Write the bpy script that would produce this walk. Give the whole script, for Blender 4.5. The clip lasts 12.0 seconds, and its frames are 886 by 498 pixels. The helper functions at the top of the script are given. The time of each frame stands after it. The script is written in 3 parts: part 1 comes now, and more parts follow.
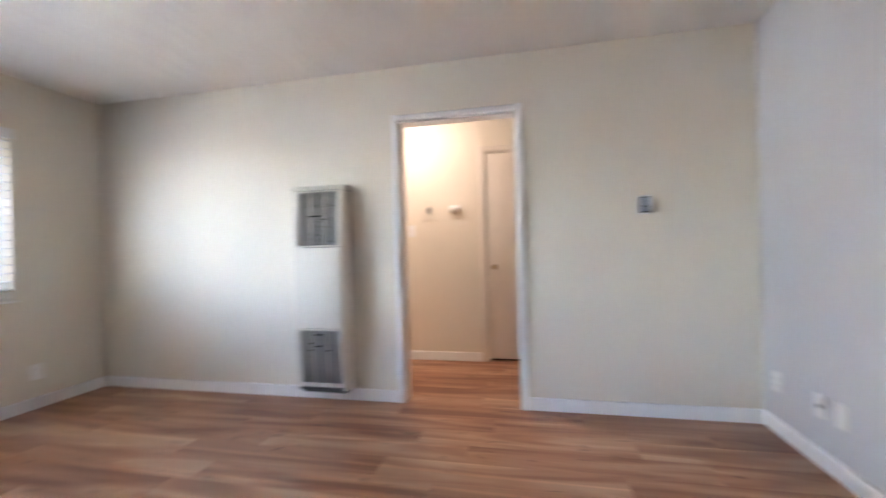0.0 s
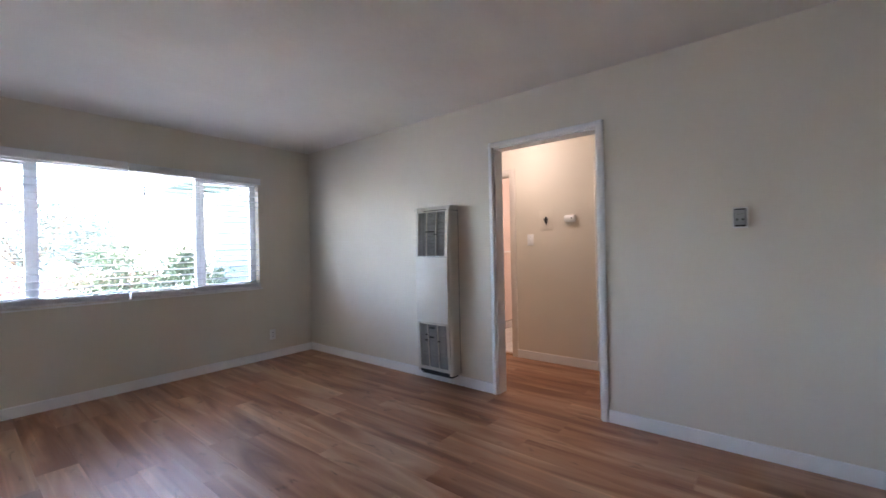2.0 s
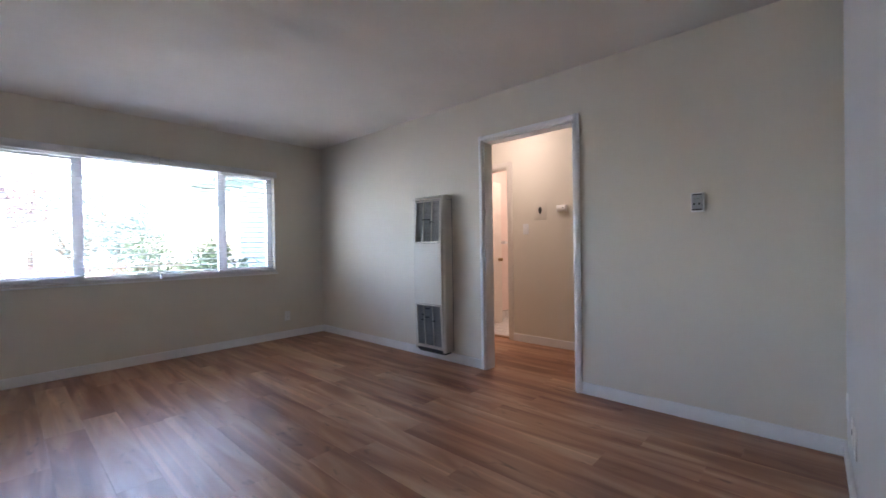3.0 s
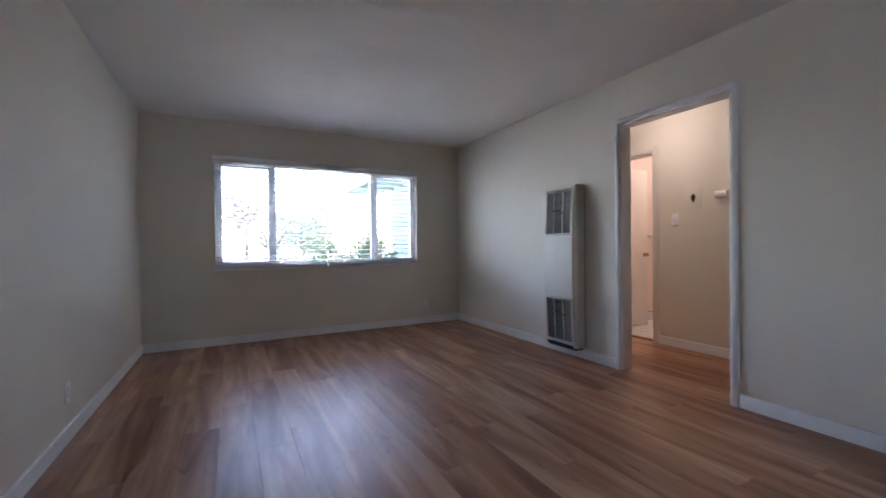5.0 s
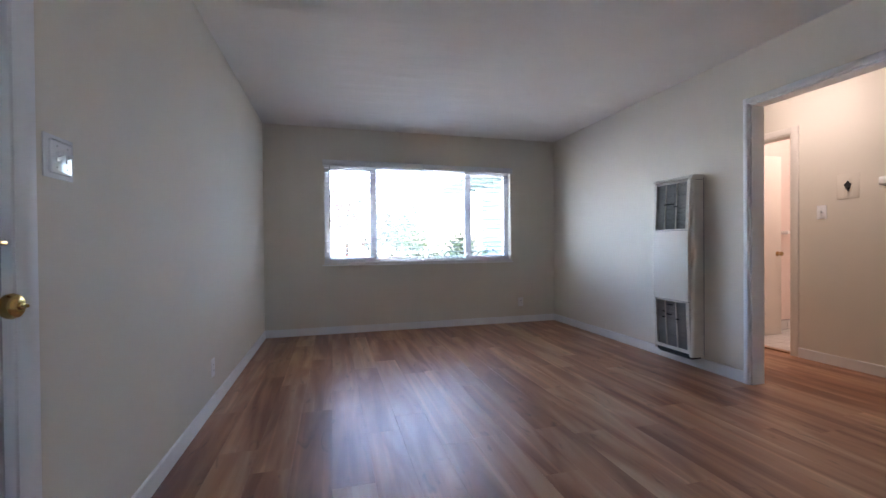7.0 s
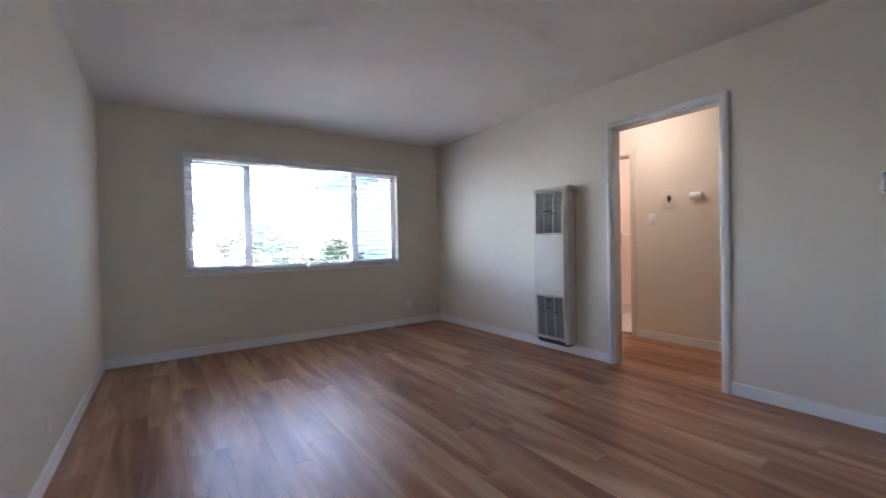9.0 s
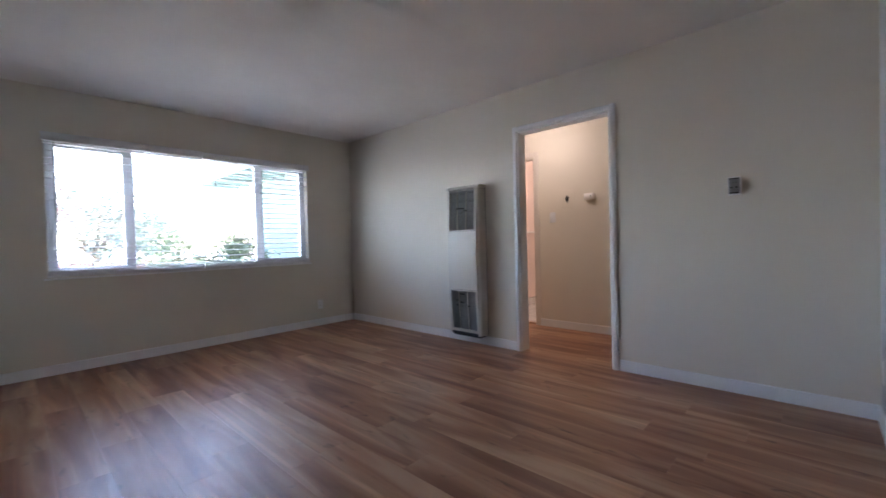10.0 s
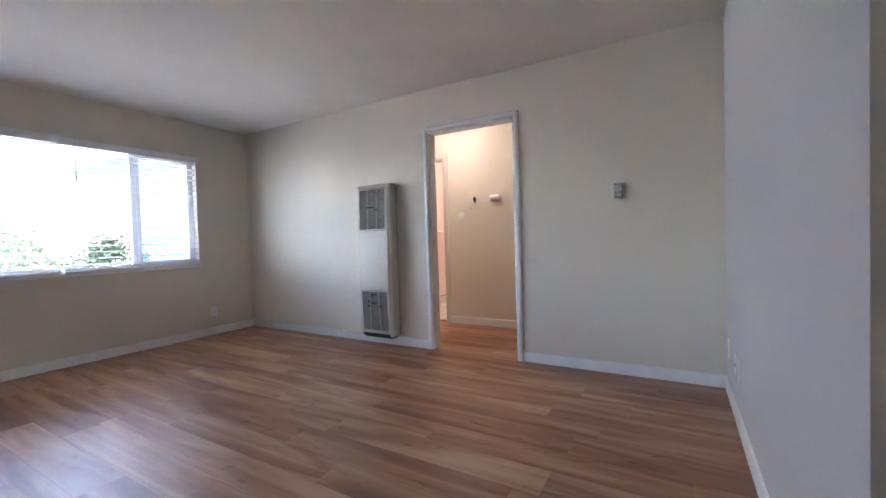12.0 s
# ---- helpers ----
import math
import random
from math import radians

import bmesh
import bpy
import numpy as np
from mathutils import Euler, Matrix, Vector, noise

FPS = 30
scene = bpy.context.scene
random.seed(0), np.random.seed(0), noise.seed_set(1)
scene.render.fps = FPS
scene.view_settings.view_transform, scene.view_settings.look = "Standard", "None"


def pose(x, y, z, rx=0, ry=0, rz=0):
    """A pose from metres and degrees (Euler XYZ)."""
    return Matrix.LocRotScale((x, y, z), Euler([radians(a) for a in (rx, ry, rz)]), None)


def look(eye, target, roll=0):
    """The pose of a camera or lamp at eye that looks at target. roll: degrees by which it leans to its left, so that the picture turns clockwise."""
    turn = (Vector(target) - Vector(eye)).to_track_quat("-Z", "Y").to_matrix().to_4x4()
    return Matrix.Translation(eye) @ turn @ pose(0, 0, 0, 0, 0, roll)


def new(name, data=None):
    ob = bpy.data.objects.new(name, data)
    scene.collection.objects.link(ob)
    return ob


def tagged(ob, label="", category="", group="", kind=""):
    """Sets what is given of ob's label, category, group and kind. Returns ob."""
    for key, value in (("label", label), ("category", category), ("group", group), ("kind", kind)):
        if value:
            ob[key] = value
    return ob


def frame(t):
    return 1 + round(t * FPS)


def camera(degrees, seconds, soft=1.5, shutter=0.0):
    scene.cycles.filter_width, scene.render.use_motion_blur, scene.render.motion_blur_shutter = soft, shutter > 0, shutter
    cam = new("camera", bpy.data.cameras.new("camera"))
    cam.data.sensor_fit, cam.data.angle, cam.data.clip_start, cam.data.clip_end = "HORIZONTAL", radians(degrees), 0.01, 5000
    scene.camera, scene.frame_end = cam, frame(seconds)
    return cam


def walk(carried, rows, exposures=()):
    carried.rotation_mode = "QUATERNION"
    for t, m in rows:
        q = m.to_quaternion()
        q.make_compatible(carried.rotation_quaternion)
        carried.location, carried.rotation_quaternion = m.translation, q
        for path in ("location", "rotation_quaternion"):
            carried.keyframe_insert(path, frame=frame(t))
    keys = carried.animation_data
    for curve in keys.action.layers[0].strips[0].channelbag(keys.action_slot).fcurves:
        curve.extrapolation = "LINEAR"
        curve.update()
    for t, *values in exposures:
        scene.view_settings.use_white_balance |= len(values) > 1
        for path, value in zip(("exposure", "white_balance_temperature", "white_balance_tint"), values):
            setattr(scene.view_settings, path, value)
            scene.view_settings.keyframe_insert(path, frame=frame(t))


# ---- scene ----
cam = camera(95.2, 12.0, shutter=0.5)
PATH = [
    (0, (0.372, 0.262, 1.129), (-0.052, 2.217, 1.123), -1.5),
    (0.2, (0.309, 0.235, 1.15), (-0.427, 2.094, 1.125), -1.1),
    (0.5, (0.335, 0.229, 1.136), (-0.731, 1.922, 1.129), -0.6),
    (1, (0.548, 0.158, 1.184), (-0.617, 1.784, 1.187), -0.9),
    (1.5, (0.875, 0.147, 1.258), (-0.324, 1.747, 1.263), -1.2),
    (2, (1.236, 0.196, 1.229), (-0.026, 1.748, 1.228), -1.2),
    (2.5, (1.495, 0.146, 1.173), (0.223, 1.689, 1.171), -1.0),
    (3, (1.629, 0.155, 1.124), (0.277, 1.63, 1.11), -0.9),
    (3.2, (1.658, 0.167, 1.12), (0.258, 1.596, 1.105), -1.0),
    (4.8, (1.734, 0.198, 1.068), (-0.008, 1.181, 1.049), -0.7),
    (5, (1.758, 0.199, 1.065), (-0.013, 1.127, 1.048), -0.6),
    (5.5, (1.766, 0.201, 1.059), (-0.069, 0.995, 1.041), -0.5),
    (6, (1.756, 0.182, 1.049), (-0.126, 0.859, 1.033), -0.5),
    (6.5, (1.745, 0.176, 1.047), (-0.176, 0.731, 1.029), -0.5),
    (6.7, (1.743, 0.163, 1.049), (-0.186, 0.689, 1.031), -0.5),
    (8.3, (1.455, -0.025, 1.027), (-0.449, 0.588, 1.019), -0.5),
    (8.5, (1.485, -0.06, 1.059), (-0.353, 0.728, 1.037), -0.6),
    (9, (1.52, -0.133, 1.092), (-0.127, 1.001, 1.064), -1.2),
    (9.5, (1.492, -0.179, 1.068), (-0.031, 1.117, 1.038), -1.3),
    (10, (1.507, -0.172, 1.062), (0.143, 1.29, 1.022), -1.5),
    (10.5, (1.498, -0.162, 1.045), (0.269, 1.416, 1.005), -1.6),
    (11, (1.504, -0.187, 1.075), (0.388, 1.471, 1.018), -1.6),
    (11.5, (1.504, -0.197, 1.076), (0.461, 1.508, 1.017), -1.7),
    (12, (1.475, -0.167, 1.061), (0.47, 1.561, 1.007), -1.7),
]
EXPOSURES = [(0.0, 5.5, 6800, 15.5), (0.6, 5.4, 6700, 16), (1.0, 4.98, 6620, 16.5), (1.5, 4.72, 6540, 17), (2.5, 4.6, 6460, 17), (3.0, 4.54, 6430, 17), (5.0, 4.17, 6230, 17), (5.5, 4.15, 6210, 17), (6.5, 4.45, 6200, 16.5), (8.5, 4.68, 6320, 17), (9.5, 4.4, 6350, 17), (10.5, 4.3, 6410, 17), (12.0, 4.9, 6450, 16.5)]
walk(cam, [(t, look(eye, target, roll)) for t, eye, target, roll in PATH], EXPOSURES)

# ---- light ----
SUN_ELEV, SUN_AZ = 68.0, -62.0        # a high sun on the window side; an added overhang shades the glass
world = bpy.data.worlds.new("sky")
scene.world = world
world.use_nodes = True
wn = world.node_tree
sky = wn.nodes.new("ShaderNodeTexSky")
sky.sky_type = "NISHITA"
sky.sun_disc = False
sky.ozone_density = 1.8
sky.sun_elevation = radians(SUN_ELEV)
sky.sun_rotation = radians(SUN_AZ)
wn.links.new(sky.outputs["Color"], wn.nodes["Background"].inputs["Color"])
wn.nodes["Background"].inputs["Strength"].default_value = 0.15
sun_data = bpy.data.lights.new("sun", "SUN")
sun_data.energy, sun_data.angle, sun_data.color = 3.8, radians(0.5), (1.0, 0.96, 0.90)
sun = new("sun", sun_data)
az, el = radians(SUN_AZ), radians(SUN_ELEV)
sun_dir = Vector((math.sin(az) * math.cos(el), math.cos(az) * math.cos(el), math.sin(el)))
sun.matrix_world = look(sun_dir * 30, (0, 0, 0))



# ---- materials ----
def mat(name, color, rough=0.6, metal=0.0, vary=0.06, scale=6.0, bump=0.0, bump_scale=150.0, spec=0.5, per_object=0.0, coat=0.0):
    """Painted or plain surface: colour with large and fine variation, roughness variation and fine relief."""
    m = bpy.data.materials.new(name)
    m.use_nodes = True
    nt = m.node_tree
    b = nt.nodes["Principled BSDF"]
    b.inputs["Roughness"].default_value = rough
    b.inputs["Metallic"].default_value = metal
    b.inputs["Specular IOR Level"].default_value = spec
    b.inputs["Coat Weight"].default_value = coat
    tc = nt.nodes.new("ShaderNodeTexCoord")
    n1 = nt.nodes.new("ShaderNodeTexNoise")
    n1.inputs["Scale"].default_value = scale
    n1.inputs["Detail"].default_value = 6
    nt.links.new(tc.outputs["Object"], n1.inputs["Vector"])
    mp = nt.nodes.new("ShaderNodeMapRange")
    mp.inputs["From Min"].default_value, mp.inputs["From Max"].default_value = 0.3, 0.7
    mp.inputs["To Min"].default_value, mp.inputs["To Max"].default_value = 1 - vary, 1 + vary
    nt.links.new(n1.outputs["Fac"], mp.inputs["Value"])
    value = mp.outputs["Result"]
    if per_object:
        oi = nt.nodes.new("ShaderNodeObjectInfo")
        mr = nt.nodes.new("ShaderNodeMapRange")
        mr.inputs["To Min"].default_value, mr.inputs["To Max"].default_value = 1 - per_object, 1 + per_object
        nt.links.new(oi.outputs["Random"], mr.inputs["Value"])
        mu = nt.nodes.new("ShaderNodeMath")
        mu.operation = "MULTIPLY"
        nt.links.new(value, mu.inputs[0])
        nt.links.new(mr.outputs["Result"], mu.inputs[1])
        value = mu.outputs[0]
    vm = nt.nodes.new("ShaderNodeVectorMath")
    vm.operation = "SCALE"
    vm.inputs[0].default_value = color[:3]
    nt.links.new(value, vm.inputs["Scale"])
    nt.links.new(vm.outputs[0], b.inputs["Base Color"])
    rr = nt.nodes.new("ShaderNodeMapRange")
    rr.inputs["To Min"].default_value, rr.inputs["To Max"].default_value = max(rough - 0.08, 0.02), min(rough + 0.08, 1)
    nt.links.new(n1.outputs["Fac"], rr.inputs["Value"])
    nt.links.new(rr.outputs["Result"], b.inputs["Roughness"])
    if bump:
        n2 = nt.nodes.new("ShaderNodeTexNoise")
        n2.inputs["Scale"].default_value = bump_scale
        n2.inputs["Detail"].default_value = 3
        nt.links.new(tc.outputs["Object"], n2.inputs["Vector"])
        bp = nt.nodes.new("ShaderNodeBump")
        bp.inputs["Strength"].default_value = bump
        bp.inputs["Distance"].default_value = 0.004
        nt.links.new(n2.outputs["Fac"], bp.inputs["Height"])
        nt.links.new(bp.outputs["Normal"], b.inputs["Normal"])
    return m


def glow(name, color, strength):
    m = bpy.data.materials.new(name)
    m.use_nodes = True
    b = m.node_tree.nodes["Principled BSDF"]
    b.inputs["Base Color"].default_value = (0.8, 0.8, 0.8, 1)
    b.inputs["Emission Color"].default_value = (*color, 1)
    b.inputs["Emission Strength"].default_value = strength
    return m


def ceiling_material():
    """Flat white ceiling paint over hand-troweled plaster: long shallow ridges and fine stipple."""
    m = mat("ceiling_paint", (0.82, 0.785, 0.725), 0.85, vary=0.025, scale=2.0)
    nt = m.node_tree
    tc = nt.nodes.new("ShaderNodeTexCoord")
    mp = nt.nodes.new("ShaderNodeMapping")
    mp.inputs["Scale"].default_value = (1.6, 0.35, 1.0)
    mp.inputs["Rotation"].default_value = (0, 0, radians(-8))
    n = nt.nodes.new("ShaderNodeTexNoise")
    n.inputs["Scale"].default_value, n.inputs["Detail"].default_value = 3.2, 5
    f = nt.nodes.new("ShaderNodeTexNoise")
    f.inputs["Scale"].default_value, f.inputs["Detail"].default_value = 60, 3
    nt.links.new(tc.outputs["Object"], mp.inputs["Vector"])
    nt.links.new(mp.outputs["Vector"], n.inputs["Vector"])
    nt.links.new(tc.outputs["Object"], f.inputs["Vector"])
    b1, b2 = nt.nodes.new("ShaderNodeBump"), nt.nodes.new("ShaderNodeBump")
    b1.inputs["Strength"].default_value, b1.inputs["Distance"].default_value = 0.65, 0.034
    b2.inputs["Strength"].default_value, b2.inputs["Distance"].default_value = 0.15, 0.004
    nt.links.new(n.outputs["Fac"], b1.inputs["Height"])
    nt.links.new(f.outputs["Fac"], b2.inputs["Height"])
    nt.links.new(b1.outputs["Normal"], b2.inputs["Normal"])
    nt.links.new(b2.outputs["Normal"], nt.nodes["Principled BSDF"].inputs["Normal"])
    return m


def plank_material():
    """Brown oak-look vinyl plank: long grain, darker streaks and knots, a tone for each plank."""
    m = bpy.data.materials.new("oak_vinyl_plank")
    m.use_nodes = True
    nt = m.node_tree
    N, L = nt.nodes.new, nt.links.new
    b = nt.nodes["Principled BSDF"]
    tc, oi = N("ShaderNodeTexCoord"), N("ShaderNodeObjectInfo")
    off = N("ShaderNodeVectorMath")
    off.operation = "SCALE"
    off.inputs[0].default_value = (37.0, 53.0, 11.0)
    L(oi.outputs["Random"], off.inputs["Scale"])
    add = N("ShaderNodeVectorMath")
    L(tc.outputs["Object"], add.inputs[0])
    L(off.outputs[0], add.inputs[1])

    def grain(sx, sy, detail, rough, distort):
        mp, n = N("ShaderNodeMapping"), N("ShaderNodeTexNoise")
        mp.inputs["Scale"].default_value = (sx, sy, 1)
        n.inputs["Scale"].default_value = 1.0
        n.inputs["Detail"].default_value = detail
        n.inputs["Roughness"].default_value = rough
        n.inputs["Distortion"].default_value = distort
        L(add.outputs[0], mp.inputs["Vector"])
        L(mp.outputs["Vector"], n.inputs["Vector"])
        return n.outputs["Fac"]
    broad, fine, knots = grain(0.9, 7.0, 3, 0.45, 1.1), grain(2.5, 60, 3, 0.55, 0.6), grain(4.0, 13, 2, 0.5, 1.2)
    ramp = N("ShaderNodeValToRGB")
    e = ramp.color_ramp.elements
    e[0].position, e[0].color = 0.28, (0.250, 0.094, 0.050, 1)
    e[1].position, e[1].color = 0.74, (0.575, 0.340, 0.212, 1)
    mid = e.new(0.5)
    mid.color = (0.415, 0.200, 0.112, 1)
    tone = N("ShaderNodeMapRange")
    tone.inputs["To Min"].default_value, tone.inputs["To Max"].default_value = -0.12, 0.11
    L(oi.outputs["Random"], tone.inputs["Value"])
    s1 = N("ShaderNodeMath")
    L(broad, s1.inputs[0])
    L(tone.outputs["Result"], s1.inputs[1])
    f1 = N("ShaderNodeMapRange")
    f1.inputs["From Min"].default_value, f1.inputs["From Max"].default_value = 0.3, 0.7
    f1.inputs["To Min"].default_value, f1.inputs["To Max"].default_value = -0.020, 0.020
    L(fine, f1.inputs["Value"])
    s2 = N("ShaderNodeMath")
    L(s1.outputs[0], s2.inputs[0])
    L(f1.outputs["Result"], s2.inputs[1])
    L(s2.outputs[0], ramp.inputs["Fac"])
    k = N("ShaderNodeMapRange")
    k.inputs["From Min"].default_value, k.inputs["From Max"].default_value = 0.63, 0.76
    k.inputs["To Min"].default_value, k.inputs["To Max"].default_value = 1.0, 0.55
    L(knots, k.inputs["Value"])
    vm = N("ShaderNodeVectorMath")
    vm.operation = "SCALE"
    L(ramp.outputs["Color"], vm.inputs[0])
    streak = N("ShaderNodeMapRange")
    streak.inputs["From Min"].default_value, streak.inputs["From Max"].default_value = 0.60, 0.70
    streak.inputs["To Min"].default_value, streak.inputs["To Max"].default_value = 1.0, 1.22
    L(grain(0.40, 24, 1, 0.4, 0.5), streak.inputs["Value"])
    both = N("ShaderNodeMath")
    both.operation = "MULTIPLY"
    L(k.outputs["Result"], both.inputs[0])
    L(streak.outputs["Result"], both.inputs[1])
    L(both.outputs[0], vm.inputs["Scale"])
    L(vm.outputs[0], b.inputs["Base Color"])
    b.inputs["Specular IOR Level"].default_value = 0.48
    r = N("ShaderNodeMapRange")
    r.inputs["To Min"].default_value, r.inputs["To Max"].default_value = 0.22, 0.50
    L(fine, r.inputs["Value"])
    L(r.outputs["Result"], b.inputs["Roughness"])
    bp = N("ShaderNodeBump")
    bp.inputs["Strength"].default_value, bp.inputs["Distance"].default_value = 0.28, 0.0012
    L(fine, bp.inputs["Height"])
    L(bp.outputs["Normal"], b.inputs["Normal"])
    return m


def glass_material():
    m = bpy.data.materials.new("window_glass")
    m.use_nodes = True
    b = m.node_tree.nodes["Principled BSDF"]
    b.inputs["Base Color"].default_value = (0.97, 0.985, 0.98, 1)
    b.inputs["Roughness"].default_value = 0.0
    b.inputs["Transmission Weight"].default_value = 1.0
    b.inputs["IOR"].default_value = 1.45
    return m


WALL = mat("cream_wall_paint", (0.770, 0.715, 0.610), 0.72, vary=0.02, scale=1.5, bump=0.16, bump_scale=90)
# wall paint with the cool window light on the partition mixed into its colour
WALL_WINDOWLIT = mat("window_lit_wall_paint", (0.665, 0.665, 0.665), 0.72, vary=0.02, scale=1.5, bump=0.16, bump_scale=90)
CEIL = ceiling_material()
TRIM = mat("white_gloss_trim", (0.89, 0.885, 0.875), 0.42, vary=0.02, scale=9)
BATHWALL = mat("bathroom_wall_paint", (0.78, 0.65, 0.58), 0.55, vary=0.02, scale=2, bump=0.08)
DOORPAINT = mat("cream_door_paint", (0.74, 0.68, 0.60), 0.42, vary=0.025, scale=4, bump=0.05, bump_scale=30)
ENTRYPAINT = mat("grey_white_door_paint", (0.60, 0.61, 0.60), 0.42, vary=0.03, scale=4, bump=0.06, bump_scale=30)
HEATER = mat("cream_enamel", (0.66, 0.615, 0.53), 0.45, vary=0.02, scale=5, bump=0.02, bump_scale=60)
HEATER_DARK = mat("dark_heater_inside_and_gap_shade", (0.045, 0.043, 0.040), 0.7, vary=0.35, scale=18)
LOUVER = mat("grey_metal_louver", (0.40, 0.385, 0.365), 0.45, vary=0.18, scale=14)
SLAT = mat("white_faux_wood_slat", (0.80, 0.80, 0.80), 0.42, vary=0.02, scale=8)
SLAT_FACE = mat("grey_white_slat", (0.76, 0.76, 0.77), 0.5, vary=0.04, scale=8)
VINYL = mat("white_vinyl_frame", (0.74, 0.75, 0.77), 0.4, vary=0.03, scale=8)
PLASTIC = mat("white_plastic", (0.90, 0.885, 0.855), 0.3, vary=0.015, scale=20)
PLASTIC_COOL = mat("bright_white_plastic", (0.89, 0.89, 0.89), 0.09, vary=0.015, scale=20)
DARK = mat("dark_slot", (0.02, 0.02, 0.02), 0.6, vary=0.2, scale=30)
SILVER = mat("silver_plastic", (0.38, 0.385, 0.395), 0.30, metal=0.4, vary=0.04, scale=30)
WAND = mat("smoke_grey_wand", (0.09, 0.09, 0.10), 0.3, vary=0.05, scale=20)
GREY = mat("grey_lcd", (0.20, 0.21, 0.20), 0.2, vary=0.03, scale=30)
BRASS = mat("polished_brass", (0.62, 0.42, 0.17), 0.16, metal=1.0, vary=0.06, scale=25)
BRASS_OLD = mat("worn_brass", (0.40, 0.27, 0.13), 0.3, metal=1.0, vary=0.12, scale=25)
STEEL = mat("brushed_steel", (0.55, 0.55, 0.55), 0.3, metal=1.0, vary=0.05, scale=30)
OAKTRIM = mat("oak_threshold", (0.30, 0.17, 0.09), 0.4, vary=0.2, scale=12)
PLANK = plank_material()
GLASS = glass_material()
TILE = mat("white_ceramic_tile", (0.74, 0.71, 0.67), 0.18, vary=0.03, scale=7, per_object=0.03)
GROUT = mat("grey_grout", (0.12, 0.105, 0.095), 0.9, vary=0.15, scale=30)
SUBFLOOR = mat("dark_underlay", (0.05, 0.035, 0.025), 0.9, vary=0.2, scale=5)
LAMPGLASS = glow("warm_lamp_glass", (1.0, 0.85, 0.785), 1.9)
BATHLAMP = glow("warm_bath_lamp_glass", (1.0, 0.81, 0.70), 3.2)
CONCRETE = mat("pale_concrete", (0.46, 0.47, 0.48), 0.85, vary=0.12, scale=0.8, bump=0.3, bump_scale=30)
SIDING = mat("sage_siding", (0.17, 0.225, 0.205), 0.7, vary=0.05, scale=2)
EAVE = mat("green_eave_paint", (0.26, 0.36, 0.32), 0.65, vary=0.06, scale=3)
ROOF = mat("grey_shingle", (0.16, 0.15, 0.14), 0.9, vary=0.3, scale=6)
LEAF = mat("leaf_green", (0.085, 0.120, 0.060), 0.55, vary=0.4, scale=3)
LEAF_BLUE = mat("leaf_grey_green", (0.085, 0.115, 0.090), 0.55, vary=0.4, scale=3)
LEAF_RED = mat("blossom_red", (0.15, 0.085, 0.08), 0.6, vary=0.35, scale=3)
BARK = mat("brown_bark", (0.13, 0.09, 0.06), 0.9, vary=0.35, scale=9, bump=0.6, bump_scale=25)
TEAL = mat("teal_painted_board", (0.05, 0.13, 0.14), 0.6, vary=0.15, scale=4)
REDFENCE = mat("red_brown_fence_board", (0.20, 0.085, 0.06), 0.8, vary=0.25, scale=5, per_object=0.15)


# ---- mesh helpers ----
def bm_box(bm, x0, x1, y0, y1, z0, z1, bevel=0.0, segments=2):
    g = bmesh.ops.create_cube(bm, size=1.0)
    vs = g["verts"]
    bmesh.ops.scale(bm, vec=(x1 - x0, y1 - y0, z1 - z0), verts=vs)
    bmesh.ops.translate(bm, vec=((x0 + x1) / 2, (y0 + y1) / 2, (z0 + z1) / 2), verts=vs)
    if bevel:
        es = list({e for v in vs for e in v.link_edges})
        bmesh.ops.bevel(bm, geom=es, offset=bevel, segments=segments, profile=0.5, affect="EDGES")
    return bm


def box(x0, x1, y0, y1, z0, z1, bevel=0.0, segments=2):
    return bm_box(bmesh.new(), x0, x1, y0, y1, z0, z1, bevel, segments)


def lathe(profile, steps=28, m=None):
    """Turns (radius, height) pairs round z, then places it by m."""
    bm = bmesh.new()
    rings = []
    for r, h in profile:
        if r < 1e-6:
            rings.append([bm.verts.new((0, 0, h))])
        else:
            rings.append([bm.verts.new((r * math.cos(a), r * math.sin(a), h)) for a in [2 * math.pi * i / steps for i in range(steps)]])
    for a, b in zip(rings, rings[1:]):
        for i in range(steps):
            q = [a[i % len(a)], a[(i + 1) % len(a)], b[(i + 1) % len(b)], b[i % len(b)]]
            q = list(dict.fromkeys(q))
            if len(q) > 2:
                bm.faces.new(q)
    bmesh.ops.recalc_face_normals(bm, faces=bm.faces)
    for f in bm.faces:
        f.smooth = True
    if m is not None:
        bmesh.ops.transform(bm, matrix=m, verts=bm.verts)
    return bm


def prism(outline, along, a0, a1):
    """Extrudes a closed 2D outline along axis 'x', 'y' or 'z' from a0 to a1. 2D axes: x: (y, z); y: (x, z); z: (x, y)."""
    bm = bmesh.new()

    def p(u, v, a):
        return {"x": (a, u, v), "y": (u, a, v), "z": (u, v, a)}[along]
    r0 = [bm.verts.new(p(u, v, a0)) for u, v in outline]
    r1 = [bm.verts.new(p(u, v, a1)) for u, v in outline]
    n = len(outline)
    for i in range(n):
        bm.faces.new((r0[i], r0[(i + 1) % n], r1[(i + 1) % n], r1[i]))
    bm.faces.new(r0)
    bm.faces.new(r1[::-1])
    bmesh.ops.recalc_face_normals(bm, faces=bm.faces)
    return bm


def part(name, bm, material, parent=None, label="", smooth=True):
    me = bpy.data.meshes.new(name)
    bm.to_mesh(me)
    bm.free()
    me.materials.append(material)
    if smooth:
        for f in me.polygons:
            f.use_smooth = True
        me.set_sharp_from_angle(angle=radians(35))
    ob = new(name, me)
    if parent is not None:
        ob.parent = parent
    if label:
        ob["label"] = label
    return ob


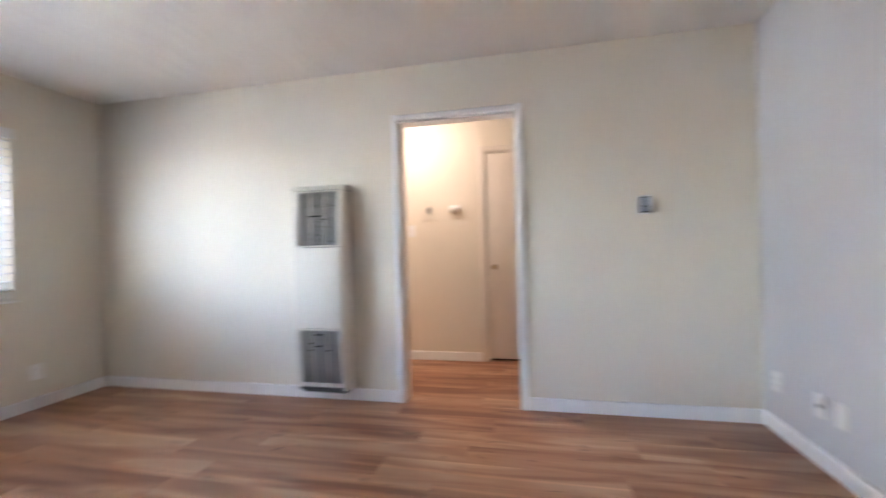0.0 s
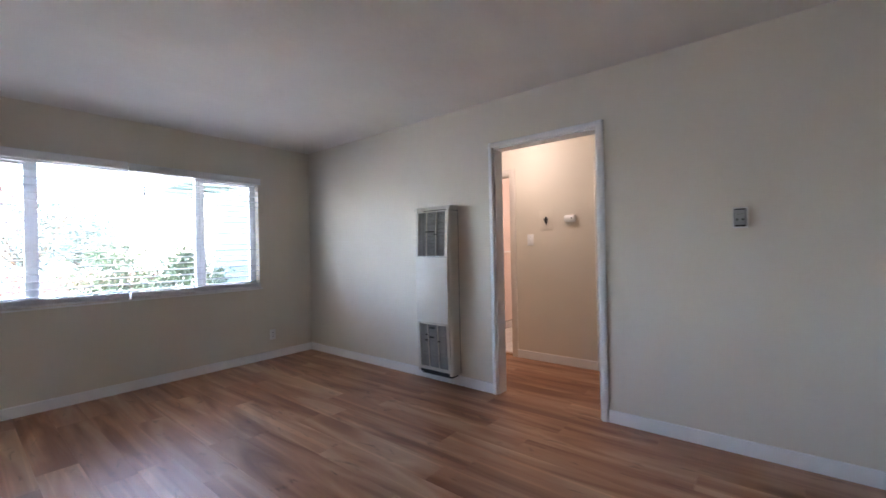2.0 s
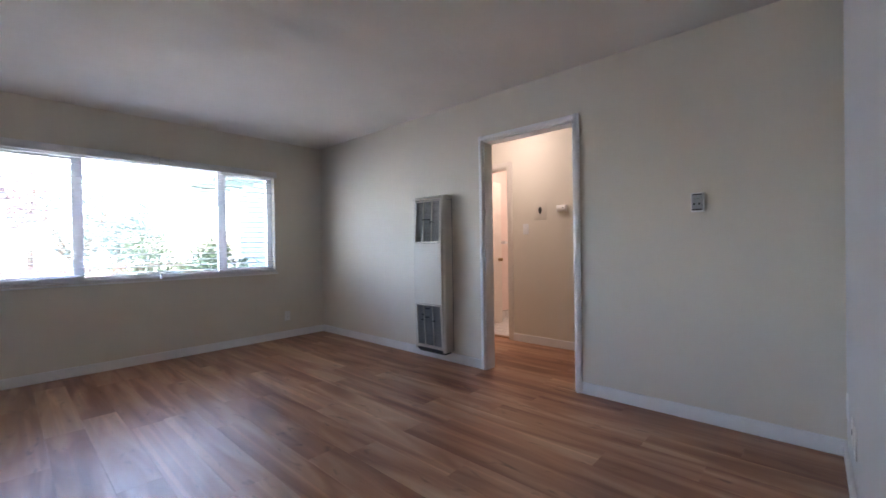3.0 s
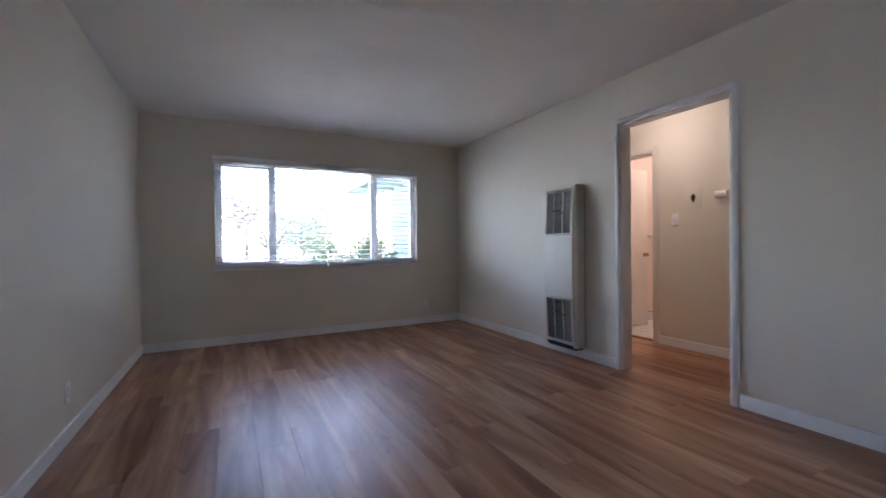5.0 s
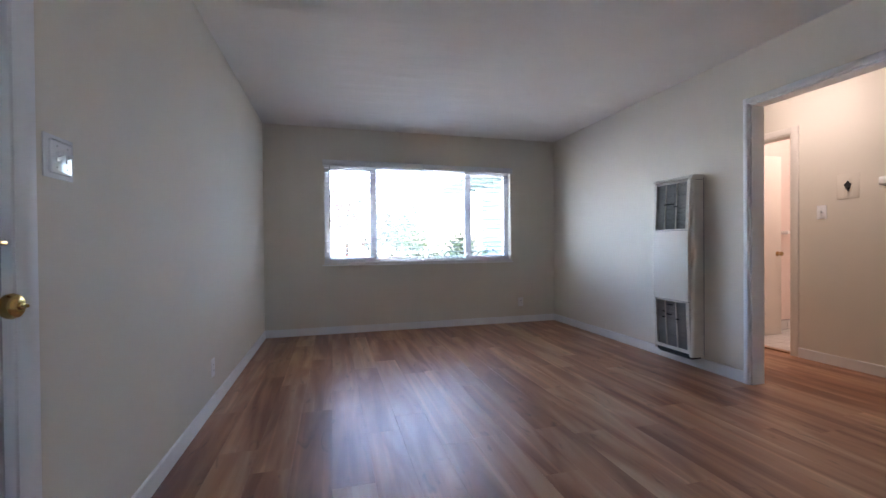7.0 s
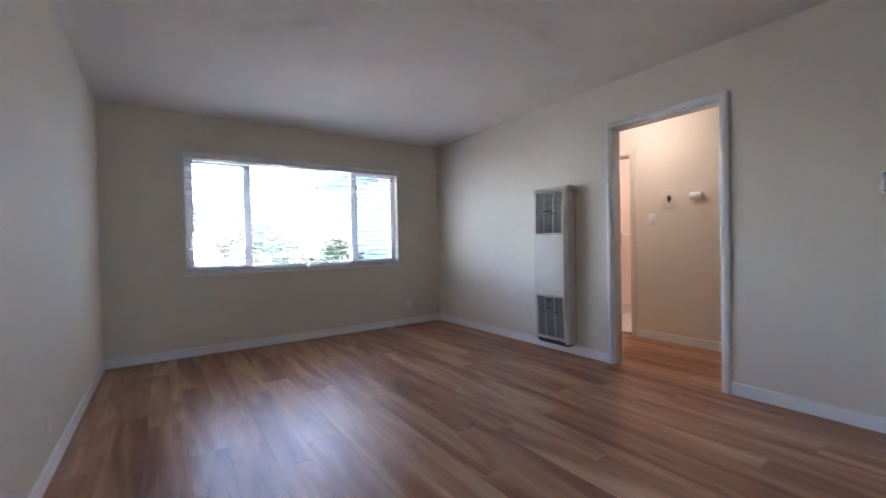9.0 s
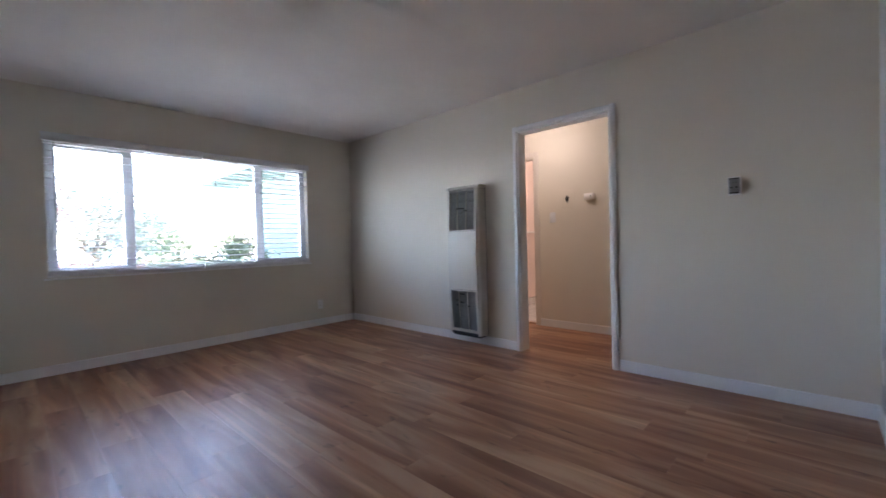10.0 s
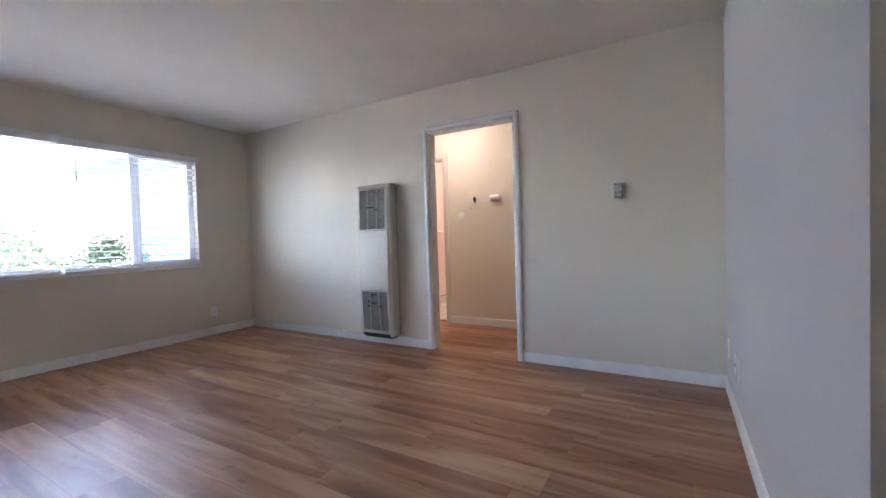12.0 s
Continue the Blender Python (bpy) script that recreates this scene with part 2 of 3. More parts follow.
def thing(name, label, category, at=(0, 0, 0), group="", kind=""):
    """An Empty at the thing's base. Its parts are made in the world's axes about that base."""
    ob = new(name)
    ob.location = at
    ob.empty_display_size = 0.05
    return tagged(ob, label, category, group, kind)


def structure(name, bm, material, label, category):
    return tagged(part(name, bm, material), label, category, kind="structure")


def wall_mesh(axis, f0, f1, u0, u1, z0, z1, holes=()):
    """A wall between the faces f0 and f1 (along 'x' or 'y'), with rectangular holes (u0, u1, z0, z1) right through."""
    us = sorted({u0, u1, *[h[0] for h in holes], *[h[1] for h in holes]})
    zs = sorted({z0, z1, *[h[2] for h in holes], *[h[3] for h in holes]})
    us, zs = [u for u in us if u0 <= u <= u1], [z for z in zs if z0 <= z <= z1]
    bm = bmesh.new()
    cache = {}

    def v(u, z, f):
        key = (round(u, 4), round(z, 4), round(f, 4))
        if key not in cache:
            cache[key] = bm.verts.new((u, f, z) if axis == "x" else (f, u, z))
        return cache[key]
    solid = {}
    for i in range(len(us) - 1):
        for j in range(len(zs) - 1):
            cu, cz = (us[i] + us[i + 1]) / 2, (zs[j] + zs[j + 1]) / 2
            solid[i, j] = not any(h[0] < cu < h[1] and h[2] < cz < h[3] for h in holes)
    for (i, j), s in solid.items():
        if not s:
            continue
        a, b, c, d = us[i], us[i + 1], zs[j], zs[j + 1]
        for f in (f0, f1):
            bm.faces.new([v(a, c, f), v(b, c, f), v(b, d, f), v(a, d, f)])
        for near, p, q in (((i - 1, j), (a, c), (a, d)), ((i + 1, j), (b, c), (b, d)), ((i, j - 1), (a, c), (b, c)), ((i, j + 1), (a, d), (b, d))):
            if not solid.get(near, False):
                bm.faces.new([v(*p, f0), v(*q, f0), v(*q, f1), v(*p, f1)])
    bmesh.ops.recalc_face_normals(bm, faces=bm.faces)
    return bm


def casing_outline(width, depth, sign=1.0):
    """Section of a bull-nosed casing: (across, out), rising from the wall side to a rounded edge at the opening."""
    pts = [(0, 0), (0, depth * 0.35)]
    for i in range(1, 10):
        a = math.pi / 2 * i / 9
        pts.append((width * 0.62 * (1 - math.cos(a)), depth * (0.35 + 0.65 * math.sin(a))))
    pts += [(width * 0.80, depth * 0.98), (width * 0.92, depth * 0.86), (width * 0.985, depth * 0.62), (width, depth * 0.30), (width, 0)]
    return [(sign * a, b) for a, b in pts]


# ---- the plan ----
X0, X1 = -3.290, 1.750        # window wall, side wall
Y0, Y1 = -0.620, 3.098        # entry wall, doorway wall
H = 2.458                     # ceiling
Y1B = 3.212                   # the doorway wall's hall face
YF, YFB = 4.230, 4.345        # the hall's far wall
KX = 4.3                      # end of the space behind the camera
WALL_END = 0.768              # free end of the side wall
XH0, XH1 = -2.40, 1.60        # the hall's ends
DOOR = (-0.560, 0.292, 0.0, 2.060)
WIN = (0.050, 2.445, 0.834, 2.035)

structure("wall_west", wall_mesh("y", X0 - 0.15, X0, Y0 - 0.12, Y1B, 0.0, H, [WIN]), WALL, "cream painted wall with a wide window", "wall")
structure("wall_north", wall_mesh("x", Y1, Y1B, X0, KX + 0.12, 0.0, H, [DOOR]), WALL, "cream painted wall with an open doorway to a hall", "wall")
structure("wall_south", wall_mesh("x", Y0 - 0.12, Y0, X0, KX + 0.12, 0.0, H, [(0.468, 1.385, 0.0, 2.05)]), WALL, "cream painted wall with the entry door", "wall")
partition = structure("wall_east", wall_mesh("y", X1, X1 + 0.115, WALL_END, Y1, 0.0, H), WALL_WINDOWLIT, "short partition wall with cool window light in its grey colour, free end cream", "wall")
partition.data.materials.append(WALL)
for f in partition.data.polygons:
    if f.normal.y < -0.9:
        f.material_index = 1        # cream paint on the free end; the other faces carry the window tint
# unseen opening, assumed here to let in light from behind
WIN2 = (0.50, 1.25, 1.10, 1.85)
structure("wall_back", wall_mesh("y", KX, KX + 0.12, Y0, Y1, 0.0, H, [WIN2]), WALL, "plain cream wall with an added window closing the adjoining space", "wall")
structure("ceiling", box(X0 - 0.15, KX + 0.12, Y0 - 0.12, YFB, H, H + 0.12), CEIL, "white hand-textured plaster ceiling with shallow trowel ridges", "ceiling")
structure("wall_hall_far", wall_mesh("x", YF, YFB, XH0, XH1, 0.0, H, [(-1.735, -1.046, 0.0, 2.044), (-0.052, 0.575, 0.0, 2.052)]), WALL, "cream hall wall with bathroom and closet doorways", "wall")
structure("wall_hall_left", wall_mesh("y", XH0 - 0.1, XH0, Y1B, YFB, 0.0, H), WALL, "cream wall at the end of the hall", "wall")
structure("wall_hall_right", wall_mesh("y", XH1, XH1 + 0.1, Y1B, YFB, 0.0, H), WALL, "cream wall at the end of the hall", "wall")
BX0, BX1, BY1 = -1.90, 0.20, 6.3
structure("wall_bath_left", wall_mesh("y", BX0 - 0.1, BX0, YFB, BY1, 0.0, H), BATHWALL, "pale bathroom wall", "wall")
structure("wall_bath_right", wall_mesh("y", -0.40, -0.30, YFB, BY1, 0.0, H), BATHWALL, "pale bathroom wall", "wall")
structure("wall_bath_back", wall_mesh("x", BY1, BY1 + 0.1, BX0 - 0.1, -0.30, 0.0, H), BATHWALL, "pale bathroom wall", "wall")
structure("ceiling_bath", box(BX0 - 0.1, -0.30, YFB, BY1 + 0.1, H, H + 0.12), CEIL, "white bathroom ceiling", "ceiling")
# roof out of sight, put here to block the direct sun
structure("roof_sun_block", box(X0 - 0.75, KX + 0.6, Y0 - 0.7, BY1 + 0.6, H + 0.125, H + 0.30), ROOF, "unseen flat grey roof, added so that its overhang keeps sun off the window", "roof")
floor = structure("floor", box(X0 - 0.15, KX + 0.12, Y0 - 0.12, 4.30, -0.12, -0.010), SUBFLOOR, "brown oak-look plank floor with a soft sheen", "floor")
bath_floor = structure("floor_bath", box(BX0 - 0.1, -0.30, 4.30, BY1 + 0.1, -0.12, -0.004), GROUT, "white square tile floor with grey grout", "floor")


def baseboard(name, axis, u0, u1, face, out, h=0.088, t=0.013):
    """A board along a wall: square, with an eased top edge. out: the side on which it stands proud."""
    o = [(0, 0.001), (t, 0.001), (t, h - 0.004), (t - 0.004, h), (0, h)]
    o = [(face + out * a, b) for a, b in o]
    return structure(name, prism(o, axis, u0, u1), TRIM, "white painted baseboard along the wall", "baseboard")


baseboard("baseboard_west", "y", Y0, Y1, X0, 1)
baseboard("baseboard_north_left", "x", X0 + 0.013, -0.604, Y1, -1)
baseboard("baseboard_north_right", "x", 0.340, X1 - 0.013, Y1, -1)
baseboard("baseboard_east", "y", WALL_END, Y1, X1, -1)
baseboard("baseboard_south", "x", X0 + 0.013, 0.415, Y0, 1)
baseboard("baseboard_south_right", "x", 1.438, KX, Y0, 1)
baseboard("baseboard_hall", "x", -0.987, -0.111, YF, -1)
baseboard("baseboard_hall_end", "x", XH0, -1.795, YF, -1)


# ---- doorway trim ----
def doorway_trim(name, u0, u1, top, face, out, depth_to, label, width=0.060, depth=0.022, material=TRIM, stop=True):
    """Casing round an opening in a wall along x, with the jamb lining that runs through to depth_to."""
    t = thing(name, label, "door frame", ((u0 + u1) / 2, face, 0), kind="structure")
    inv = Matrix.Translation((-(u0 + u1) / 2, -face, 0))

    def put(n, bm):
        bmesh.ops.transform(bm, matrix=inv, verts=bm.verts)
        return part(n, bm, material, t)
    put("casing", prism([(u0 - width + a, face + out * b) for a, b in casing_outline(width, depth)], "z", 0.001, top + width))
    put("casing", prism([(u1 + width + a, face + out * b) for a, b in casing_outline(width, depth, -1)], "z", 0.001, top + width))
    put("head_casing", prism([(face + out * b, top + width + a) for a, b in casing_outline(width, depth * 0.97, -1)], "x", u0 - width + 0.004, u1 + width - 0.004))
    lo, hi = min(face - out * 0.004, depth_to), max(face - out * 0.004, depth_to)
    lo, hi = (lo, hi + 0.006) if out > 0 else (lo - 0.006, hi)
    put("jamb", box(u0 - 0.004, u0 + 0.012, lo, hi, 0.001, top, 0.002))
    put("jamb", box(u1 - 0.012, u1 + 0.004, lo, hi, 0.001, top, 0.002))
    put("head_jamb", box(u0 - 0.003, u1 + 0.003, lo, hi, top - 0.012, top + 0.004, 0.002))
    return t


doorway_trim("doorway_trim", -0.560, 0.292, 2.060, Y1, -1, Y1B + 0.004, "white rounded casing and jamb round the open doorway", width=0.045)
doorway_trim("doorway_trim", -1.735, -1.046, 2.044, YF, -1, YFB, "cream casing round the bathroom doorway", width=0.062, depth=0.016, material=DOORPAINT)
doorway_trim("doorway_trim", -0.052, 0.575, 2.052, YF, -1, YFB, "cream casing round the closet door", width=0.058, depth=0.016, material=DOORPAINT)
doorway_trim("doorway_trim", 0.468, 1.385, 2.05, Y0, 1, Y0 - 0.12, "glossy white rounded casing round the entry door", width=0.052, depth=0.028)
structure("threshold", box(-1.73, -1.05, 4.258, 4.33, -0.004, 0.014, 0.005), OAKTRIM, "varnished oak threshold strip at the bathroom door", "threshold")


def knob(name, at, towards, parent, material, size=1.0, label=""):
    """A door knob: rose, neck, rounded grip, and a small keyed button."""
    m = Matrix.Translation(at) @ Vector(towards).to_track_quat("Z", "Y").to_matrix().to_4x4()
    s = size
    k = part(name, lathe([(0, 0), (0.032 * s, 0), (0.032 * s, 0.004 * s), (0.026 * s, 0.009 * s), (0.013 * s, 0.012 * s), (0.011 * s, 0.028 * s), (0.018 * s, 0.033 * s),
                          (0.027 * s, 0.042 * s), (0.029 * s, 0.052 * s), (0.025 * s, 0.062 * s), (0.016 * s, 0.067 * s), (0.010 * s, 0.067 * s), (0, 0.067 * s)], 28, m), material, parent, label)
    part("turn_button", lathe([(0.0085 * s, 0.0672 * s), (0.0085 * s, 0.071 * s), (0.004 * s, 0.0725 * s), (0.004 * s, 0.080 * s), (0, 0.081 * s)], 16, m), material, k)
    return k


# ---- doors ----
d = thing("door_1", "closed grey-white entry door with polished brass knob", "door", (0, 0, 0), kind="structure")
part("door_leaf", box(0.484, 1.371, Y0 - 0.060, Y0 - 0.016, 0.012, 2.032, 0.003), ENTRYPAINT, d)
knob("door_knob", (0.540, Y0 - 0.016, 0.914), (0, 1, 0), d, BRASS, 1.05, "polished brass knob")
bolt_m = Matrix.Translation((0.540, Y0 - 0.016, 1.062)) @ Vector((0, 1, 0)).to_track_quat("Z", "Y").to_matrix().to_4x4()
bolt = part("deadbolt", lathe([(0, 0), (0.033, 0), (0.033, 0.006), (0.027, 0.014), (0.010, 0.016), (0.009, 0.026), (0, 0.027)], 28, bolt_m), BRASS, d, "brass deadbolt thumb turn")
part("thumb_turn", box(0.514, 0.566, Y0 + 0.008, Y0 + 0.018, 1.056, 1.068, 0.004), BRASS, bolt)

d = thing("door_2", "closed cream closet door with a small brass knob", "door", (0, 0, 0), kind="structure")
part("door_leaf", box(-0.037, 0.560, YF + 0.006, YF + 0.041, 0.030, 2.038, 0.002), DOORPAINT, d)
knob("door_knob", (0.022, YF + 0.006, 0.928), (0, -1, 0), d, BRASS_OLD, 0.85, "worn brass knob")
# unseen closet box, added to stop daylight leaking under the door
structure("closet_back", wall_mesh("x", YFB + 0.5, YFB + 0.55, -0.298, 0.70, 0.0, H), WALL, "plain unseen wall added to close the closet against outside light", "wall")
structure("closet_side", wall_mesh("y", 0.70, 0.80, YFB, YFB + 0.55, 0.0, H), WALL, "plain unseen wall added to close the closet against outside light", "wall")
structure("ceiling_closet", box(-0.298, 0.80, YFB, YFB + 0.55, H, H + 0.12), CEIL, "white unseen closet ceiling added against outside light", "ceiling")
structure("floor_closet", box(-0.298, 0.80, 4.302, YFB + 0.55, -0.12, -0.002), SUBFLOOR, "dark closet floor", "floor")

d = thing("door_3", "cream bathroom door standing open against the wall", "door", (-1.715, YFB + 0.002, 0), kind="structure")
d.rotation_euler = (0, 0, radians(-1.5))
part("door_leaf", box(-0.035, 0.0, 0.0, 0.690, 0.014, 2.015, 0.002), DOORPAINT, d)
knob("door_knob", (0.0, 0.632, 0.920), (1, 0, 0), d, BRASS_OLD, 0.85, "worn brass knob")


# ---- window ----
def window():
    y0, y1, z0, z1 = WIN
    w = thing("window_1", "wide white vinyl window with a fixed centre pane and sliding sides", "window", (0, 0, 0), kind="structure")
    xo, xi = X0 - 0.135, X0 - 0.075
    part("window_frame", wall_mesh("y", xo, xi, y0 - 0.002, y1 + 0.002, z0 - 0.002, z1 + 0.002, [(y0 + 0.032, y1 - 0.032, z0 + 0.032, z1 - 0.032)]), VINYL, w)
    m1, m2 = 0.645, 1.855
    for yc in (m1, m2):
        part("mullion", box(xo + 0.006, xi - 0.004, yc - 0.028, yc + 0.028, z0 + 0.031, z1 - 0.031, 0.004), VINYL, w)
    for a, b in ((y0 + 0.033, m1 - 0.020), (m2 + 0.020, y1 - 0.033)):
        s = part("sash", wall_mesh("y", xo + 0.014, xi + 0.004, a, b, z0 + 0.033, z1 - 0.033, [(a + 0.034, b - 0.034, z0 + 0.067, z1 - 0.067)]), VINYL, w)
        p = part("pane", box(xo + 0.030, xo + 0.035, a + 0.033, b - 0.033, z0 + 0.066, z1 - 0.066), GLASS, s)
        p.visible_shadow = False
        for zz in (1.10, 1.70):
            part("latch", box(xi + 0.004, xi + 0.016, (a + 0.010 if a > 1 else b - 0.026), (a + 0.026 if a > 1 else b - 0.010), zz - 0.022, zz + 0.022, 0.004), VINYL, s)
    p = part("pane", box(xo + 0.018, xo + 0.023, m1 + 0.024, m2 - 0.024, z0 + 0.031, z1 - 0.031), GLASS, w)
    p.visible_shadow = False
    part("window_sill", box(X0 - 0.080, X0 + 0.014, y0 - 0.030, y1 + 0.030, z0 - 0.022, z0 - 0.004, 0.004), TRIM, w)


window()


def back_window():
    """An unseen window, added in the adjoining space for daylight from behind."""
    y0, y1, z0, z1 = WIN2
    w = thing("unseen_window", "plain white framed window, unseen, added in the adjoining space for light from behind", "window", (0, 0, 0), kind="structure")
    part("window_frame", wall_mesh("y", KX + 0.03, KX + 0.09, y0 - 0.002, y1 + 0.002, z0 - 0.002, z1 + 0.002, [(y0 + 0.04, y1 - 0.04, z0 + 0.04, z1 - 0.04)]), VINYL, w)
    p = part("pane", box(KX + 0.055, KX + 0.060, y0 + 0.038, y1 - 0.038, z0 + 0.038, z1 - 0.038), GLASS, w)
    p.visible_shadow = False
    part("window_sill", box(KX - 0.02, KX + 0.03, y0 - 0.03, y1 + 0.03, z0 - 0.022, z0 - 0.003, 0.004), TRIM, w)


back_window()


def blind(y0, y1, z_top, z_valance, z_bottom, label, wand_y, slats=19):
    """Two-inch slatted blind, open, with its valance, headrail, ladder cords, bottom rail and the spare slats stacked on it."""
    b = thing("window_blind", label, "blind", (X0 - 0.02, (y0 + y1) / 2, z_bottom), "window blinds")
    base = Vector((X0 - 0.02, (y0 + y1) / 2, z_bottom))

    def put(n, bm, material=SLAT, parent=None, text=""):
        bmesh.ops.translate(bm, vec=-base, verts=bm.verts)
        return part(n, bm, material, parent or b, text)
    valance = prism([(X0 + 0.022, z_valance), (X0 + 0.034, z_valance), (X0 + 0.036, z_valance + 0.010), (X0 + 0.033, z_valance + 0.018), (X0 + 0.033, z_top - 0.018), (X0 + 0.037, z_top - 0.010), (X0 + 0.037, z_top), (X0 + 0.022, z_top)], "y", y0 - 0.002, y1)
    put("valance", valance)
    put("headrail", box(X0 - 0.045, X0 + 0.018, y0 + 0.004, y1 - 0.004, z_top - 0.062, z_top - 0.006, 0.003))
    lo, hi = z_bottom + 0.075, z_top - 0.085
    pitch = (hi - lo) / (slats - 1)
    proto = None
    for i in range(slats):
        z = lo + i * pitch
        tilt = radians(3.0 + 1.0 * math.sin(i * 2.3 + y0))
        if proto is None:
            bm = bmesh.new()
            n = 5
            up, dn = [], []
            for k in range(n):
                u = -0.025 + 0.05 * k / (n - 1)
                h = 0.0016 * (1 - (u / 0.025) ** 2)
                up.append((u, h * 0.4 + 0.0027))
                dn.append((u, h * 0.4 - 0.0027))
            bm.free()
            bm = prism(up + dn[::-1], "y", -(y1 - y0) / 2 + 0.006, (y1 - y0) / 2 - 0.006)
            proto = part("slat", bm, SLAT_FACE, b)
            s = proto
        else:
            s = new("slat", proto.data)
            s.parent = b
        s.location = (0.006, 0, z - z_bottom)
        s.rotation_euler = (0, tilt, 0)
    for i in range(6):
        put("stacked_slat", box(X0 - 0.039, X0 + 0.011, y0 + 0.006, y1 - 0.006, z_bottom + 0.024 + i * 0.0062, z_bottom + 0.0272 + i * 0.0062), SLAT_FACE)
    put("bottom_rail", box(X0 - 0.039, X0 + 0.012, y0 + 0.005, y1 - 0.005, z_bottom, z_bottom + 0.022, 0.005))
    for f in (0.12, 0.5, 0.88):
        yc = y0 + f * (y1 - y0)
        for xx in (X0 - 0.0405, X0 + 0.0125):
            put("ladder_cord", box(xx - 0.0006, xx + 0.0006, yc - 0.0008, yc + 0.0008, z_bottom + 0.02, z_top - 0.06))
    if wand_y:
        put("wand", lathe([(0, 0), (0.0055, 0), (0.0055, 0.66), (0.003, 0.67), (0.003, 0.74), (0, 0.74)], 10, Matrix.Translation((X0 + 0.044, wand_y, 1.25))), WAND, None, "thin dark tilt wand")
    return b


blind(0.036, 1.246, 2.072, 2.000, 0.834, "white two-inch slatted blind with a tilt wand, lowered with open slats", 0.112)
blind(1.254, 2.462, 2.064, 1.994, 0.832, "white two-inch slatted blind with a hanging tilt wand, lowered, slats open", 1.362)


# ---- wall heater ----
def heater():
    x0, x1, y, z0, z1 = -1.366, -0.945, Y1, 0.104, 1.614
    yf = 2.978
    t = thing("wall_heater", "tall cream enamel gas wall heater with two louvered grilles", "heater", ((x0 + x1) / 2, y, 0))
    base = Vector(((x0 + x1) / 2, y, 0))

    def put(n, bm, material, parent=None, text=""):
        bmesh.ops.translate(bm, vec=-base, verts=bm.verts)
        return part(n, bm, material, parent or t, text)
    # hood-shaped side cheeks and back: a tall shell, rounded in front
    r = 0.030
    for side in (0, 1):
        xa, s = (x0, 1) if side == 0 else (x1, -1)
        o = [(xa, y - 0.002), (xa, yf + r)]
        for i in range(1, 7):
            a = math.pi / 2 * i / 6
            o.append((xa + s * r * (1 - math.cos(a)), yf + r - r * math.sin(a)))
        o += [(xa + s * 0.034, yf), (xa + s * 0.034, yf + 0.012), (xa + s * 0.012, yf + 0.05), (xa + s * 0.012, y - 0.002)]
        bm = prism(o, "z", z0, z1 - 0.004)
        for f in bm.faces:
            f.smooth = False
        put("side_panel", bm, HEATER)
    hood = prism([(y - 0.002, z1), (yf + 0.030, z1), (yf + 0.012, z1 - 0.006), (yf + 0.002, z1 - 0.018), (yf - 0.001, z1 - 0.034), (yf + 0.012, z1 - 0.034), (y - 0.002, z1 - 0.020)], "x", x0 - 0.001, x1 + 0.001)
    put("hood", hood, HEATER)
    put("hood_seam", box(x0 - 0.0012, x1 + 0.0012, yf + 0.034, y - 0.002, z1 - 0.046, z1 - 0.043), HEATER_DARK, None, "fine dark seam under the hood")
    # thin dark sheet: the shadow between casing and wall, put in as colour
    put("wall_gap_shade", box(x0 - 0.002, x1 + 0.002, y - 0.004, y - 0.001, z0 + 0.01, z1 - 0.03), HEATER_DARK, None, "thin dark sheet coloured as the shadow where casing meets wall")
    put("valve_box", box(x0 + 0.06, x1 - 0.02, yf + 0.012, y - 0.014, z0 - 0.020, z0 + 0.012), HEATER_DARK, None, "dark burner tray under the casing")
    put("back_plate", box(x0 + 0.013, x1 - 0.013, y - 0.012, y - 0.003, z0 + 0.01, z1 - 0.022), HEATER_DARK, None, "dark inner back plate")
    bulge = 0.022
    put("middle_panel", box(x0 + 0.030, x1 - 0.018, yf - bulge - 0.004, yf + 0.010, 0.562, 1.154, 0.006), HEATER)
    put("burner_box", box(x0 + 0.05, x1 - 0.06, yf + 0.055, y - 0.013, 0.16, 1.55), HEATER_DARK, None, "dark combustion chamber behind the grilles")
    put("bottom_rail", box(x0 + 0.030, x1 - 0.036, yf + 0.002, yf + 0.016, z0 + 0.020, z0 + 0.050, 0.003), HEATER)
    put("foot", box(x0 + 0.03, x0 + 0.05, yf + 0.02, y - 0.014, z0 - 0.012, z0 + 0.02), HEATER_DARK)
    put("foot", box(x1 - 0.05, x1 - 0.03, yf + 0.02, y - 0.014, z0 - 0.012, z0 + 0.02), HEATER_DARK)
    for za, zb, lean in ((1.158, 1.572, 1), (0.146, 0.558, -1)):
        g = thing("grille", "", "", (0, 0, 0))
        g.parent = t
        ga, gb = x0 + 0.042, x1 - 0.036

        def out(z):
            """How far the grille stands out at a height: most beside the middle panel."""
            f = (zb - z) / (zb - za) if lean > 0 else (z - za) / (zb - za)
            return -bulge * min(max(f, 0), 1)

        def sheared(bm):
            for v in bm.verts:
                v.co.y += out(v.co.z)
            return bm
        put("grille_frame", sheared(wall_mesh("x", yf - 0.002, yf + 0.012, ga, gb, za, zb, [(ga + 0.011, gb - 0.011, za + 0.011, zb - 0.011)])), HEATER, g)
        for k in (1, 2):
            xc = ga + (gb - ga) * k / 3
            put("grille_bar", sheared(box(xc - 0.0045, xc + 0.0045, yf - 0.003, yf + 0.008, za + 0.010, zb - 0.010, 0.002)), HEATER, g)
        n = 42
        mesh = None
        for i in range(n):
            zc = za + 0.014 + (zb - za - 0.028) * i / (n - 1)
